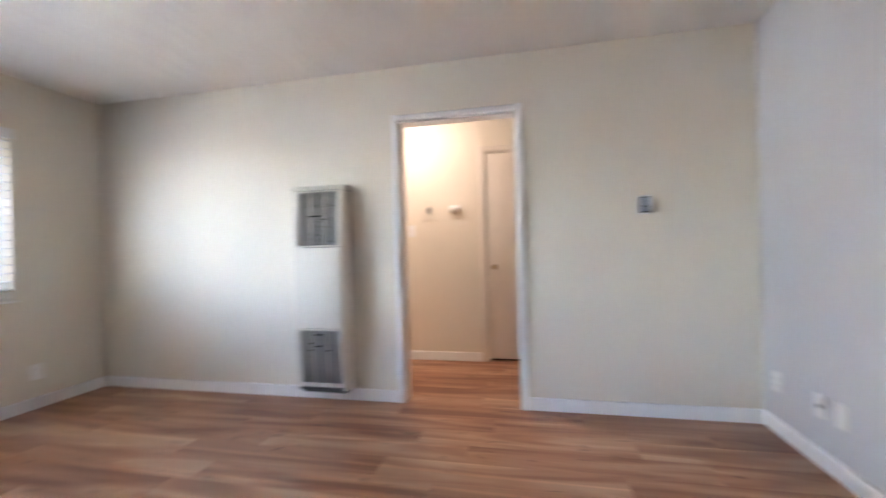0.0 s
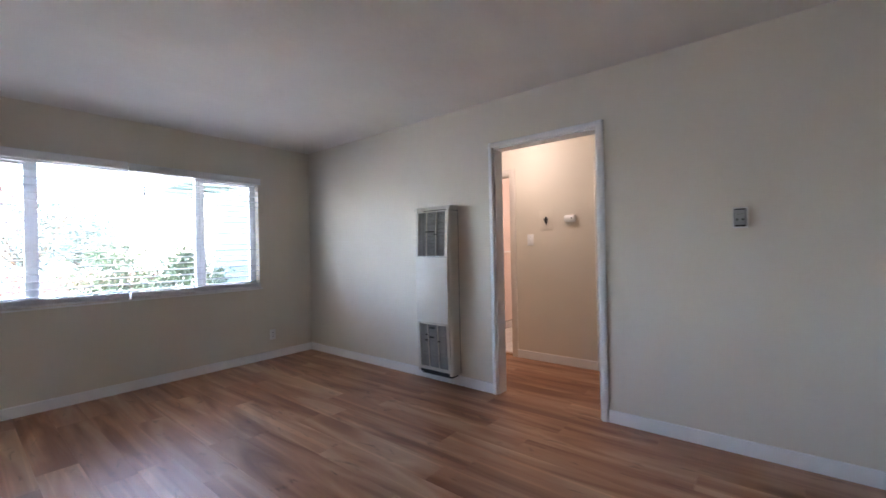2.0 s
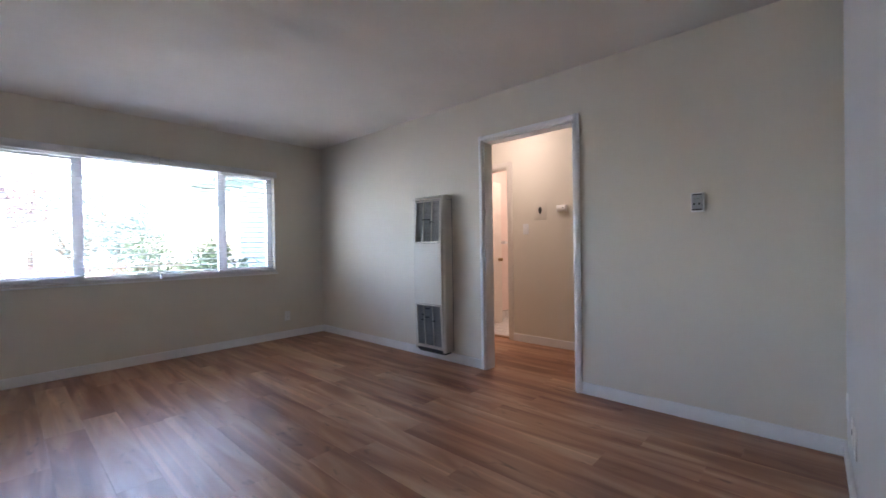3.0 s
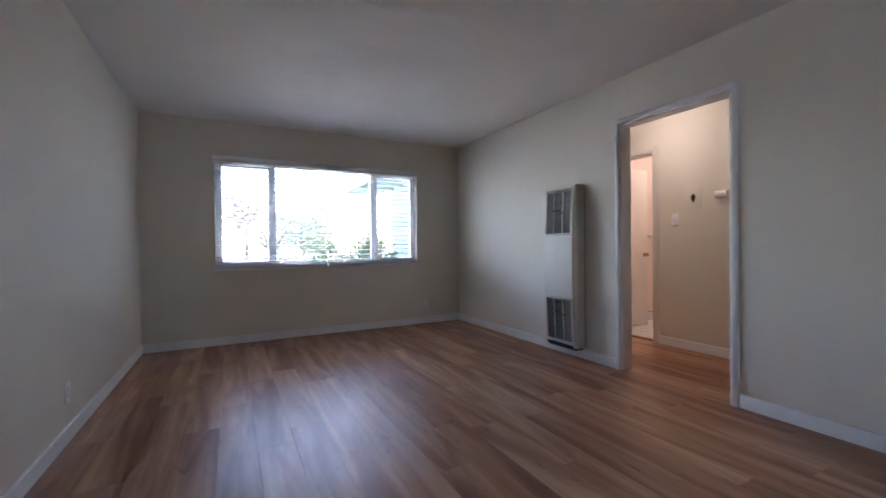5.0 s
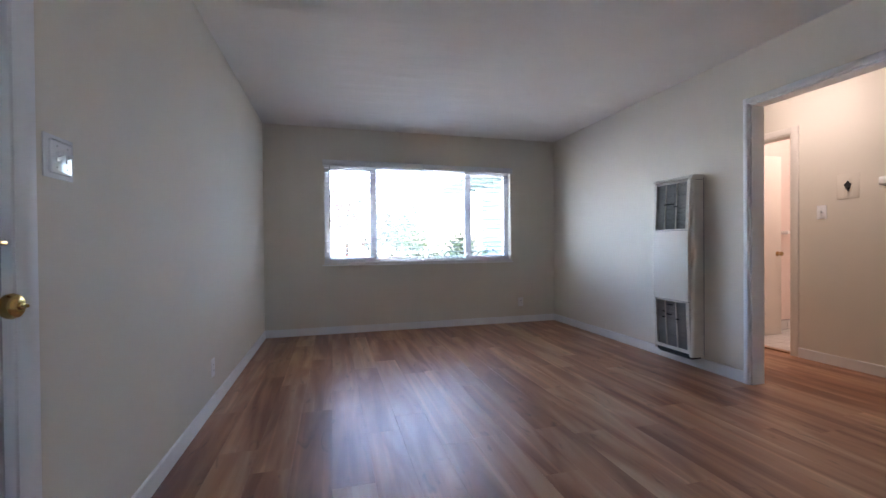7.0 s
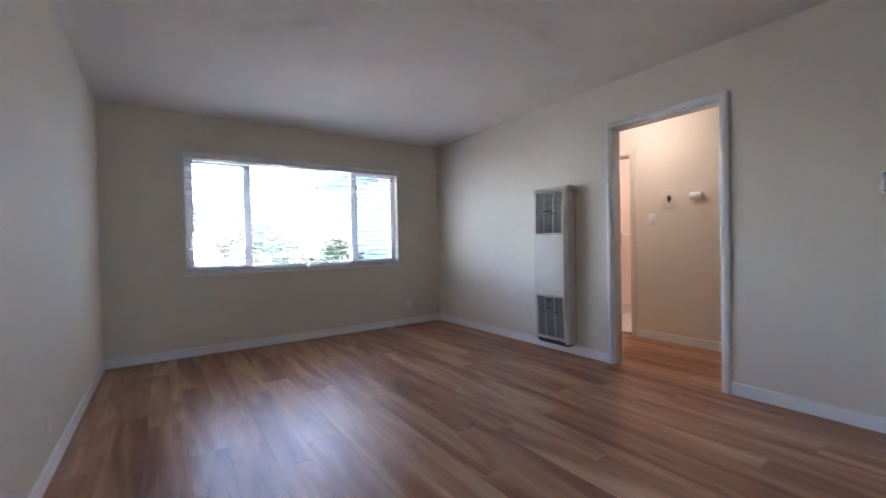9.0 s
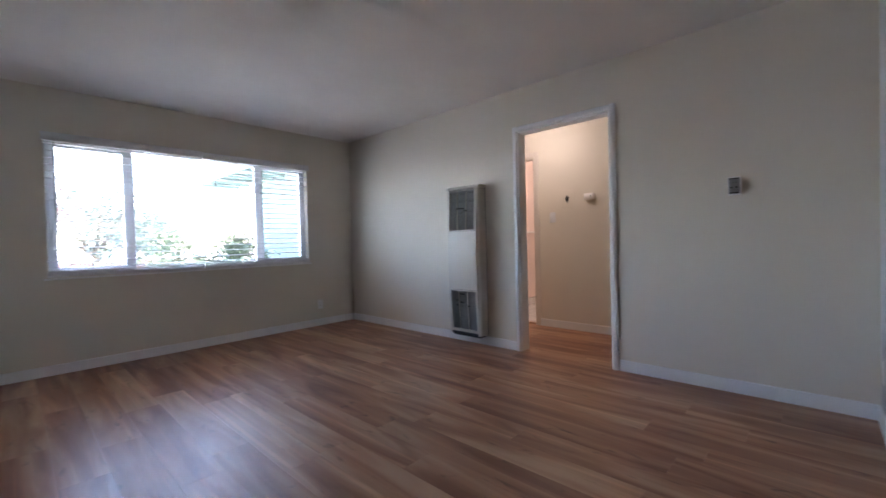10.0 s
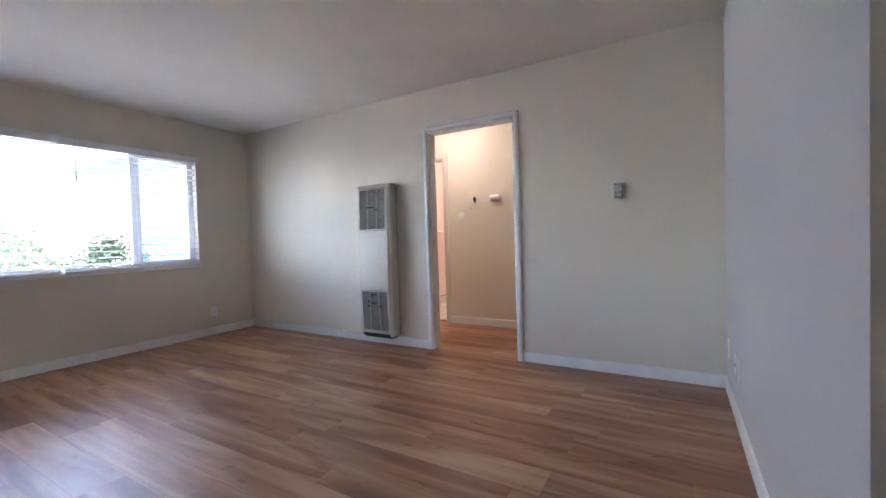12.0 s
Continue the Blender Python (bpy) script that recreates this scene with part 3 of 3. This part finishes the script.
            if mesh is None:
                bm = prism([(-0.0065, 0.0030 * lean), (-0.0060, 0.0037 * lean), (0.0065, -0.0030 * lean), (0.0060, -0.0037 * lean)], "x", ga + 0.010 - base.x, gb - 0.010 - base.x)
                s = part("louver", bm, LOUVER, g)
                mesh = s.data
            else:
                s = new("louver", mesh)
                s.parent = g
            s.location = (0, yf + 0.014 + out(zc) - base.y, zc)
            s.rotation_euler = (random.uniform(-0.16, 0.16), 0, random.uniform(-0.006, 0.006))
        # the grille's tapered side cheeks, back to the casing
        tri = [(yf + 0.012, za), (yf + out(za), za), (yf + out(zb), zb), (yf + 0.012, zb)]
        put("cheek", prism(tri, "x", gb, gb + 0.016), HEATER, g)
        put("cheek", prism(tri, "x", ga - 0.012, ga), HEATER, g)
    # bent louvers, seen as dark gaps
    for xx, zz, w in ((-1.165, 0.515, 0.06), (-1.17, 0.43, 0.05), (-1.225, 0.45, 0.03), (-1.23, 0.40, 0.025), (-1.085, 0.40, 0.02), (-1.17, 1.385, 0.10), (-1.10, 1.36, 0.03)):
        put("bent_louver", box(xx - w / 2, xx + w / 2, yf - 0.022, yf - 0.006, zz - 0.005, zz + 0.004, 0.002), DARK)


heater()


# ---- small fittings ----
def plate(name, label, category, center, normal, w, h, kind_of, material=PLASTIC):
    """A cover plate on a wall with its switches or sockets. Local axes: x across, y up, z out of the wall."""
    n = Vector(normal)
    up = Vector((0, 0, 1))
    m = Matrix.Translation(center) @ Matrix((up.cross(n), up, n)).transposed().to_4x4()
    t = thing(name, label, category)
    t.matrix_world = m
    bm = box(-w / 2, w / 2, -h / 2, h / 2, 0.0, 0.006, 0.003, 2)
    part("cover_plate", bm, material, t)
    if kind_of == "double_switch":
        part("raised_panel", box(-0.050, 0.050, -0.047, 0.047, 0.004, 0.013, 0.0085, 5), material, t)
    gangs = 2 if kind_of == "double_switch" else 1
    for g in range(gangs):
        x = (g - (gangs - 1) / 2) * 0.046
        if "switch" in kind_of:
            zf = 0.0075 if gangs == 2 else 0.0
            part("collar", box(x - 0.006, x + 0.006, -0.013, 0.013, 0.005 + zf, 0.0075 + zf, 0.001), material, t)
            tog = part("toggle", box(x - 0.0045, x + 0.0045, -0.006, 0.006, 0.006 + zf, 0.021 + zf, 0.002), material, t)
            tog.rotation_euler = (radians(-22), 0, 0)
            for s in (-1, 1):
                part("screw", lathe([(0, 0.0055), (0.003, 0.0055), (0.003, 0.0068), (0, 0.0072)], 10, Matrix.Translation((x, s * 0.030, zf))), STEEL, t)
        elif kind_of == "outlet":
            for s in (-1, 1):
                f = part("receptacle", box(-0.017, 0.017, s * 0.0195 - 0.014, s * 0.0195 + 0.014, 0.005, 0.0085, 0.003), material, t)
                for q in (-0.0065, 0.0065):
                    part("slot", box(q - 0.0012, q + 0.0012, s * 0.0195 - 0.004, s * 0.0195 + 0.006, 0.008, 0.0088), DARK, f)
            part("screw", lathe([(0, 0.0055), (0.003, 0.0055), (0.003, 0.0068), (0, 0.0072)], 10), STEEL, t)
        elif kind_of == "jack":
            part("jack", box(-0.011, 0.011, -0.010, 0.010, 0.005, 0.0075, 0.001), DARK, t)
            for s in (-1, 1):
                part("screw", lathe([(0, 0.0055), (0.003, 0.0055), (0.003, 0.0068), (0, 0.0072)], 10, Matrix.Translation((0, s * 0.042, 0))), STEEL, t)
    return t


plate("light_switch", "glossy white two-gang toggle switch plate beside the entry door", "light switch", (0.302, Y0, 1.306), (0, 1, 0), 0.130, 0.122, "double_switch", PLASTIC_COOL)
plate("light_switch", "white single toggle switch plate on the hall wall", "light switch", (-0.807, YF, 1.305), (0, -1, 0), 0.074, 0.120, "switch", PLASTIC_COOL)
plate("outlet", "white duplex power outlet below the window", "outlet", (X0, 2.586, 0.276), (1, 0, 0), 0.072, 0.118, "outlet")
plate("outlet", "white duplex power outlet low on the wall near the entry", "outlet", (-1.200, Y0, 0.270), (0, 1, 0), 0.072, 0.118, "outlet")
plate("outlet", "white duplex power outlet in the corner above the baseboard", "outlet", (X1, 2.960, 0.302), (-1, 0, 0), 0.072, 0.118, "outlet")
plate("wall_jack", "white cover plate with a dark jack on the side wall", "wall jack", (X1, 2.600, 0.300), (-1, 0, 0), 0.072, 0.118, "jack")
plate("blank_plate", "blank white cover plate on the side wall", "cover plate", (X1, 2.455, 0.305), (-1, 0, 0), 0.072, 0.118, "blank")

# thermostat on the doorway wall
t = thing("thermostat", "small grey thermostat with dark end bands and two dark buttons", "thermostat", (1.097, Y1, 1.373))
part("wall_plate", box(-0.037, 0.037, -0.006, 0, -0.061, 0.061, 0.003), PLASTIC, t)
body = part("housing", box(-0.030, 0.030, -0.032, -0.005, -0.052, 0.052, 0.008, 3), SILVER, t)
part("display", box(-0.026, 0.026, -0.0335, -0.031, 0.044, 0.051, 0.002), DARK, body, "dark display window")
for q in (-0.014, 0.014):
    part("brand_bar", box(q * 0.6 - 0.006, q * 0.6 + 0.006, -0.0328, -0.0315, 0.018, 0.021), GREY, body)
    part("button", box(q - 0.005, q + 0.005, -0.035, -0.031, -0.017, -0.006, 0.002), DARK, body, "dark push button")
part("lower_lip", box(-0.026, 0.026, -0.0335, -0.031, -0.051, -0.043, 0.002), DARK, body)

# painted-over panel with a dark opening on the hall wall
t = thing("wall_panel", "cream painted cover panel with a ragged dark hole", "wall panel", (-0.622, YF, 1.504))
part("panel", box(-0.076, 0.076, -0.004, 0, -0.103, 0.103, 0.002), WALL, t)
part("raised_edge", wall_mesh("x", -0.0058, -0.0035, -0.030, 0.030, -0.082, 0.062, [(-0.026, 0.026, -0.078, 0.058)]), WALL, t)
hole = bmesh.new()
ring = [(0.022 * math.cos(a) * (1 + 0.22 * math.sin(5 * a)), 0.034 * math.sin(a) * (1 + 0.16 * math.cos(4 * a)) + 0.006) for a in [2 * math.pi * i / 22 for i in range(22)]]
hole.free()
part("hole", prism(ring, "y", -0.0068, -0.0030), DARK, t, "ragged black hole")
part("hanging_wire", lathe([(0, -0.042), (0.006, -0.040), (0.008, -0.010), (0, -0.008)], 8, Matrix.Translation((0.004, -0.011, 0))), DARK, t)

# door chime: a white rounded case standing out from the wall
t = thing("door_chime", "small white rounded plastic door chime on the hall wall", "alarm", (-0.352, YF, 1.512))
o = [(0.0, -0.034), (0.0, 0.034)] + [(-0.032 - 0.022 * math.sin(a), 0.033 * math.cos(a)) for a in [math.pi * i / 10 for i in range(11)]]
part("case", prism(o, "x", -0.050, 0.050), PLASTIC, t)
for s in (-1, 1):
    part("end_cap", box(s * 0.050 - 0.003, s * 0.050 + 0.003, -0.050, -0.001, -0.031, 0.031, 0.003), PLASTIC, t)
part("front_button", lathe([(0, 0), (0.007, 0), (0.007, 0.003), (0, 0.004)], 14, Matrix.Translation((0.026, -0.0535, 0.0)) @ pose(0, 0, 0, 90)), GREY, t)

# lamps of the hall and the bathroom
t = thing("ceiling_light", "flush round hall ceiling lamp with a warm glass bowl", "ceiling lamp", (-0.78, 3.64, H))
part("canopy", lathe([(0, 0), (0.15, 0), (0.15, -0.018), (0.13, -0.022), (0, -0.022)], 32), PLASTIC, t)
part("glass_bowl", lathe([(0.128, -0.0225), (0.126, -0.045), (0.105, -0.075), (0.06, -0.094), (0, -0.10)], 32), LAMPGLASS, t, "glowing frosted glass bowl")
t = thing("ceiling_light", "flush round bathroom ceiling lamp with a warm glass bowl", "ceiling lamp", (-1.15, 5.2, H))
part("canopy", lathe([(0, 0), (0.15, 0), (0.15, -0.018), (0.13, -0.022), (0, -0.022)], 32), PLASTIC, t)
part("glass_bowl", lathe([(0.128, -0.0225), (0.126, -0.045), (0.105, -0.075), (0.06, -0.094), (0, -0.10)], 32), BATHLAMP, t, "glowing frosted glass bowl")

# bathroom: towel bar and tiled base
t = thing("towel_bar", "white towel bar on the bathroom wall", "towel bar", (BX0, 5.62, 1.165))
part("bar", box(0.045, 0.065, -0.28, 0.28, -0.010, 0.010, 0.004), PLASTIC, t)
for s in (-0.28, 0.28):
    part("bracket", box(0.0, 0.072, s - 0.014, s + 0.014, -0.022, 0.022, 0.005), PLASTIC, t)
base = structure("tile_base", box(BX0 + 0.001, BX0 + 0.006, YFB, BY1, 0.0, 0.118), GROUT, "white ceramic tile skirting in the bathroom", "baseboard")


# ---- outside ----
ground = structure("ground", box(-300, 300, -300, 300, -0.55, -0.35), CONCRETE, "pale sunlit concrete yard", "ground")


def leaf_cloud(center, radii, count, leaf, rnd, clumps=26):
    """Many small bent leaves gathered in clumps inside an uneven ellipsoid."""
    verts, faces = [], []
    cs = []
    for _ in range(clumps):
        v = Vector((rnd.gauss(0, 1), rnd.gauss(0, 1), rnd.gauss(0, 1))).normalized() * rnd.uniform(0.45, 1.0)
        cs.append((Vector((v.x * radii[0], v.y * radii[1], v.z * radii[2])), rnd.uniform(0.16, 0.36)))
    for _ in range(count):
        c, s = rnd.choice(cs)
        p = Vector(center) + c + Vector((rnd.gauss(0, s * radii[0]), rnd.gauss(0, s * radii[1]), rnd.gauss(0, s * radii[2] * 0.8)))
        e = Euler((rnd.uniform(-1, 1), rnd.uniform(-1, 1), rnd.uniform(0, 6.28))).to_matrix()
        L = leaf * rnd.uniform(0.6, 1.4)
        i = len(verts)
        for q in ((-L, 0, 0), (0, -L * 0.4, L * 0.12), (L, 0, -L * 0.15), (0, L * 0.4, L * 0.12)):
            verts.append(p + e @ Vector(q))
        faces.append((i, i + 1, i + 2, i + 3))
    me = bpy.data.meshes.new("crown")
    me.from_pydata([tuple(v) for v in verts], [], faces)
    return me


def tree(name, label, x, y, height, radii, material, count, leaf, seed, trunk=0.10, category="tree"):
    rnd = random.Random(seed)
    t = thing(name, label, category, (x, y, -0.35))
    cz = height - radii[2]
    bm = bmesh.new()

    def limb(p, q, r0, r1):
        dvec = Vector(q) - Vector(p)
        m = Matrix.Translation(p) @ dvec.to_track_quat("Z", "Y").to_matrix().to_4x4()
        ring0 = [bm.verts.new(m @ Vector((r0 * math.cos(a), r0 * math.sin(a), 0))) for a in [2 * math.pi * i / 8 for i in range(8)]]
        ring1 = [bm.verts.new(m @ Vector((r1 * math.cos(a), r1 * math.sin(a), dvec.length))) for a in [2 * math.pi * i / 8 for i in range(8)]]
        for i in range(8):
            bm.faces.new((ring0[i], ring0[(i + 1) % 8], ring1[(i + 1) % 8], ring1[i]))
    fork = max(cz - radii[2] * 0.7, 0.2)
    limb((0, 0, 0), (0.03, 0.02, fork), trunk, trunk * 0.7)
    for i in range(7):
        a = i * 0.9 + rnd.uniform(-0.3, 0.3)
        limb((0.03, 0.02, fork - 0.02), (radii[0] * 0.6 * math.cos(a), radii[1] * 0.6 * math.sin(a), cz + rnd.uniform(-0.2, 0.5) * radii[2]), trunk * 0.5, trunk * 0.12)
    part("trunk", bm, BARK, t)
    me = leaf_cloud((0, 0, cz), radii, count, leaf, rnd)
    me.materials.append(material)
    c = new("crown", me)
    c.parent = t
    return t


tree("shrub", "leafy green shrub in the sunlit yard", -8.2, 2.15, 1.70, (0.75, 0.85, 0.60), LEAF, 3600, 0.050, 3, 0.04, "shrub")
tree("shrub", "small green shrub beside the neighbouring wall", -7.6, 3.15, 1.55, (0.55, 0.6, 0.6), LEAF, 3000, 0.050, 4, 0.04, "shrub")
tree("tree", "grey-green leafy tree across the yard", -14.5, 1.6, 3.5, (1.5, 1.5, 1.35), LEAF_BLUE, 3000, 0.065, 5, 0.13)
tree("tree", "distant tree with reddish blossom", -24.0, 1.0, 5.2, (1.8, 1.6, 1.4), LEAF_RED, 2200, 0.11, 6, 0.14)
tree("tree", "broad green tree beyond the fence", -26.0, 4.4, 4.3, (2.6, 2.4, 1.8), LEAF_BLUE, 4200, 0.13, 7, 0.16)

# planter-like stand-in for an unidentified low teal band behind the shrubs
p = thing("planter", "low teal board box in the yard, stand-in for an unidentified shape", "planter", (-9.9, 1.75, -0.35))
for s in (-1, 1):
    part("side_board", box(-0.30, 0.30, s * 1.05 - 0.02, s * 1.05 + 0.02, 0.0, 0.80, 0.004), TEAL, p)
    for k in range(4):
        part("board", box(s * 0.30 - 0.018, s * 0.30 + 0.018, -1.07, 1.07, k * 0.20 + 0.003, k * 0.20 + 0.197, 0.004), TEAL, p)
part("rim", box(-0.36, 0.36, -1.12, 1.12, 0.80, 0.84, 0.006), VINYL, p, "white top board")

# red-brown board fence
f = thing("fence", "low red-brown board fence at the end of the yard", "fence", (-19.0, 0, -0.35))
me = None
for i in range(80):
    if me is None:
        b = part("board", box(-0.012, 0.012, -0.07, 0.07, 0.0, 0.95, 0.004), REDFENCE, f)
        me = b.data
    else:
        b = new("board", me)
        b.parent = f
    b.location = (0, -6 + i * 0.15, 0)
for zz in (0.25, 0.75):
    part("rail", box(-0.05, -0.012, -6.1, 6.0, zz - 0.03, zz + 0.03), REDFENCE, f)


# neighbouring wing with deep eaves
def neighbour():
    h = thing("house", "sage green sided neighbouring house with deep open eaves", "house", (-6.6, 7.0, -0.35))
    base = Vector((-6.6, 7.0, -0.35))
    x0, x1, y0, y1, z1 = -9.1, -4.3, 4.25, 10.0, 2.70

    def put(n, bm, material, parent=None):
        bmesh.ops.translate(bm, vec=-base, verts=bm.verts)
        return part(n, bm, material, parent or h)
    w = put("wall", box(x0, x1, y0, y1, -0.35, z1), SIDING)
    k = 0
    z = -0.30
    while z < z1 - 0.05:
        put("siding_board", prism([(y0 - 0.020, z), (y0 - 0.002, z), (y0 - 0.002, z + 0.19), (y0 - 0.008, z + 0.19)], "x", x0 - 0.01, x1 + 0.01), SIDING, w)
        z += 0.20
    r = put("roof", prism([(y0 - 1.05, z1 + 0.02), (y0 - 1.05, z1 + 0.12), ((y0 + y1) / 2, z1 + 1.4), (y1 + 1.0, z1 + 0.12), (y1 + 1.0, z1 + 0.02), ((y0 + y1) / 2, z1 + 1.28)], "x", x0 - 1.2, x1 + 0.4), ROOF)
    put("fascia", box(x0 - 1.22, x1 + 0.42, y0 - 1.09, y0 - 1.06, z1 - 0.06, z1 + 0.13), EAVE, r)
    for i in range(10):
        xx = x0 - 1.1 + i * 0.66
        put("rafter_tail", box(xx - 0.025, xx + 0.025, y0 - 1.05, y0 - 0.022, z1 - 0.08, z1 + 0.06), EAVE, r)
    put("gable", prism([(y0, z1), (y1, z1), ((y0 + y1) / 2, z1 + 1.27)], "x", x0, x1), SIDING)


neighbour()


# ---- tiles and planks ----
def tiled_floor():
    size, joint = 0.152, 0.007
    mesh = None
    for i in range(10):
        for j in range(13):
            if mesh is None:
                o = part("tile", box(0, size - joint, 0, size - joint, -0.006, 0.0, 0.0012, 1), TILE, bath_floor)
                mesh = o.data
            else:
                o = new("tile", mesh)
                o.parent = bath_floor
            o.location = (BX0 + 0.008 + i * size, 4.332 + j * size, 0.0)
    mesh = None
    for j in range(13):
        if mesh is None:
            o = part("tile", box(0, 0.006, 0, size - joint, 0.0, 0.110, 0.0012, 1), TILE, base)
            mesh = o.data
        else:
            o = new("tile", mesh)
            o.parent = base
        o.location = (BX0 + 0.004, 4.352 + j * size, 0.002)


tiled_floor()


def plank_mesh(length, width, cache={}):
    key = (round(length, 3), round(width, 3))
    if key not in cache:
        g = 0.00025
        x0, x1, y0, y1, c, zb = g, length - g, g, width - g, 0.0004, -0.009
        v = [(x0, y0, zb), (x1, y0, zb), (x1, y1, zb), (x0, y1, zb), (x0, y0, -c * 0.7), (x1, y0, -c * 0.7), (x1, y1, -c * 0.7), (x0, y1, -c * 0.7),
             (x0 + c, y0 + c, 0), (x1 - c, y0 + c, 0), (x1 - c, y1 - c, 0), (x0 + c, y1 - c, 0)]
        fs = [(0, 3, 2, 1), (0, 1, 5, 4), (1, 2, 6, 5), (2, 3, 7, 6), (3, 0, 4, 7), (4, 5, 9, 8), (5, 6, 10, 9), (6, 7, 11, 10), (7, 4, 8, 11), (8, 9, 10, 11)]
        me = bpy.data.meshes.new("plank")
        me.from_pydata(v, [], fs)
        me.materials.append(PLANK)
        cache[key] = me
    return cache[key]


def planked_floor():
    """Rows of planks along x; joints lists where the end joints of single rows lie."""
    rnd = random.Random(11)
    width, full = 0.185, 1.22
    joints = {-2: -0.316, -1: -0.974, 0: -0.089, 1: -0.573, 2: -0.762, 4: -0.359, 7: -0.250, 10: -0.117}
    last = 0.0
    for k in range(-5, 23):
        y = 0.125 + width * k
        y, w = max(y, Y0 - 0.02), min(y + width, 4.295) - max(y, Y0 - 0.02)
        start = (last + rnd.choice((0.31, 0.43, 0.52, 0.67, 0.79))) % full
        if k in joints:
            start = (X0 - 0.01 - joints[k]) % full
        last = start
        x = X0 - 0.01
        length = full - start if start else full
        while x < KX:
            length = min(length, KX + 0.02 - x)
            if length > 0.04:
                o = new("plank", plank_mesh(length, w))
                o.parent = floor
                o.location = (x, y, 0)
            x += length
            length = full


planked_floor()
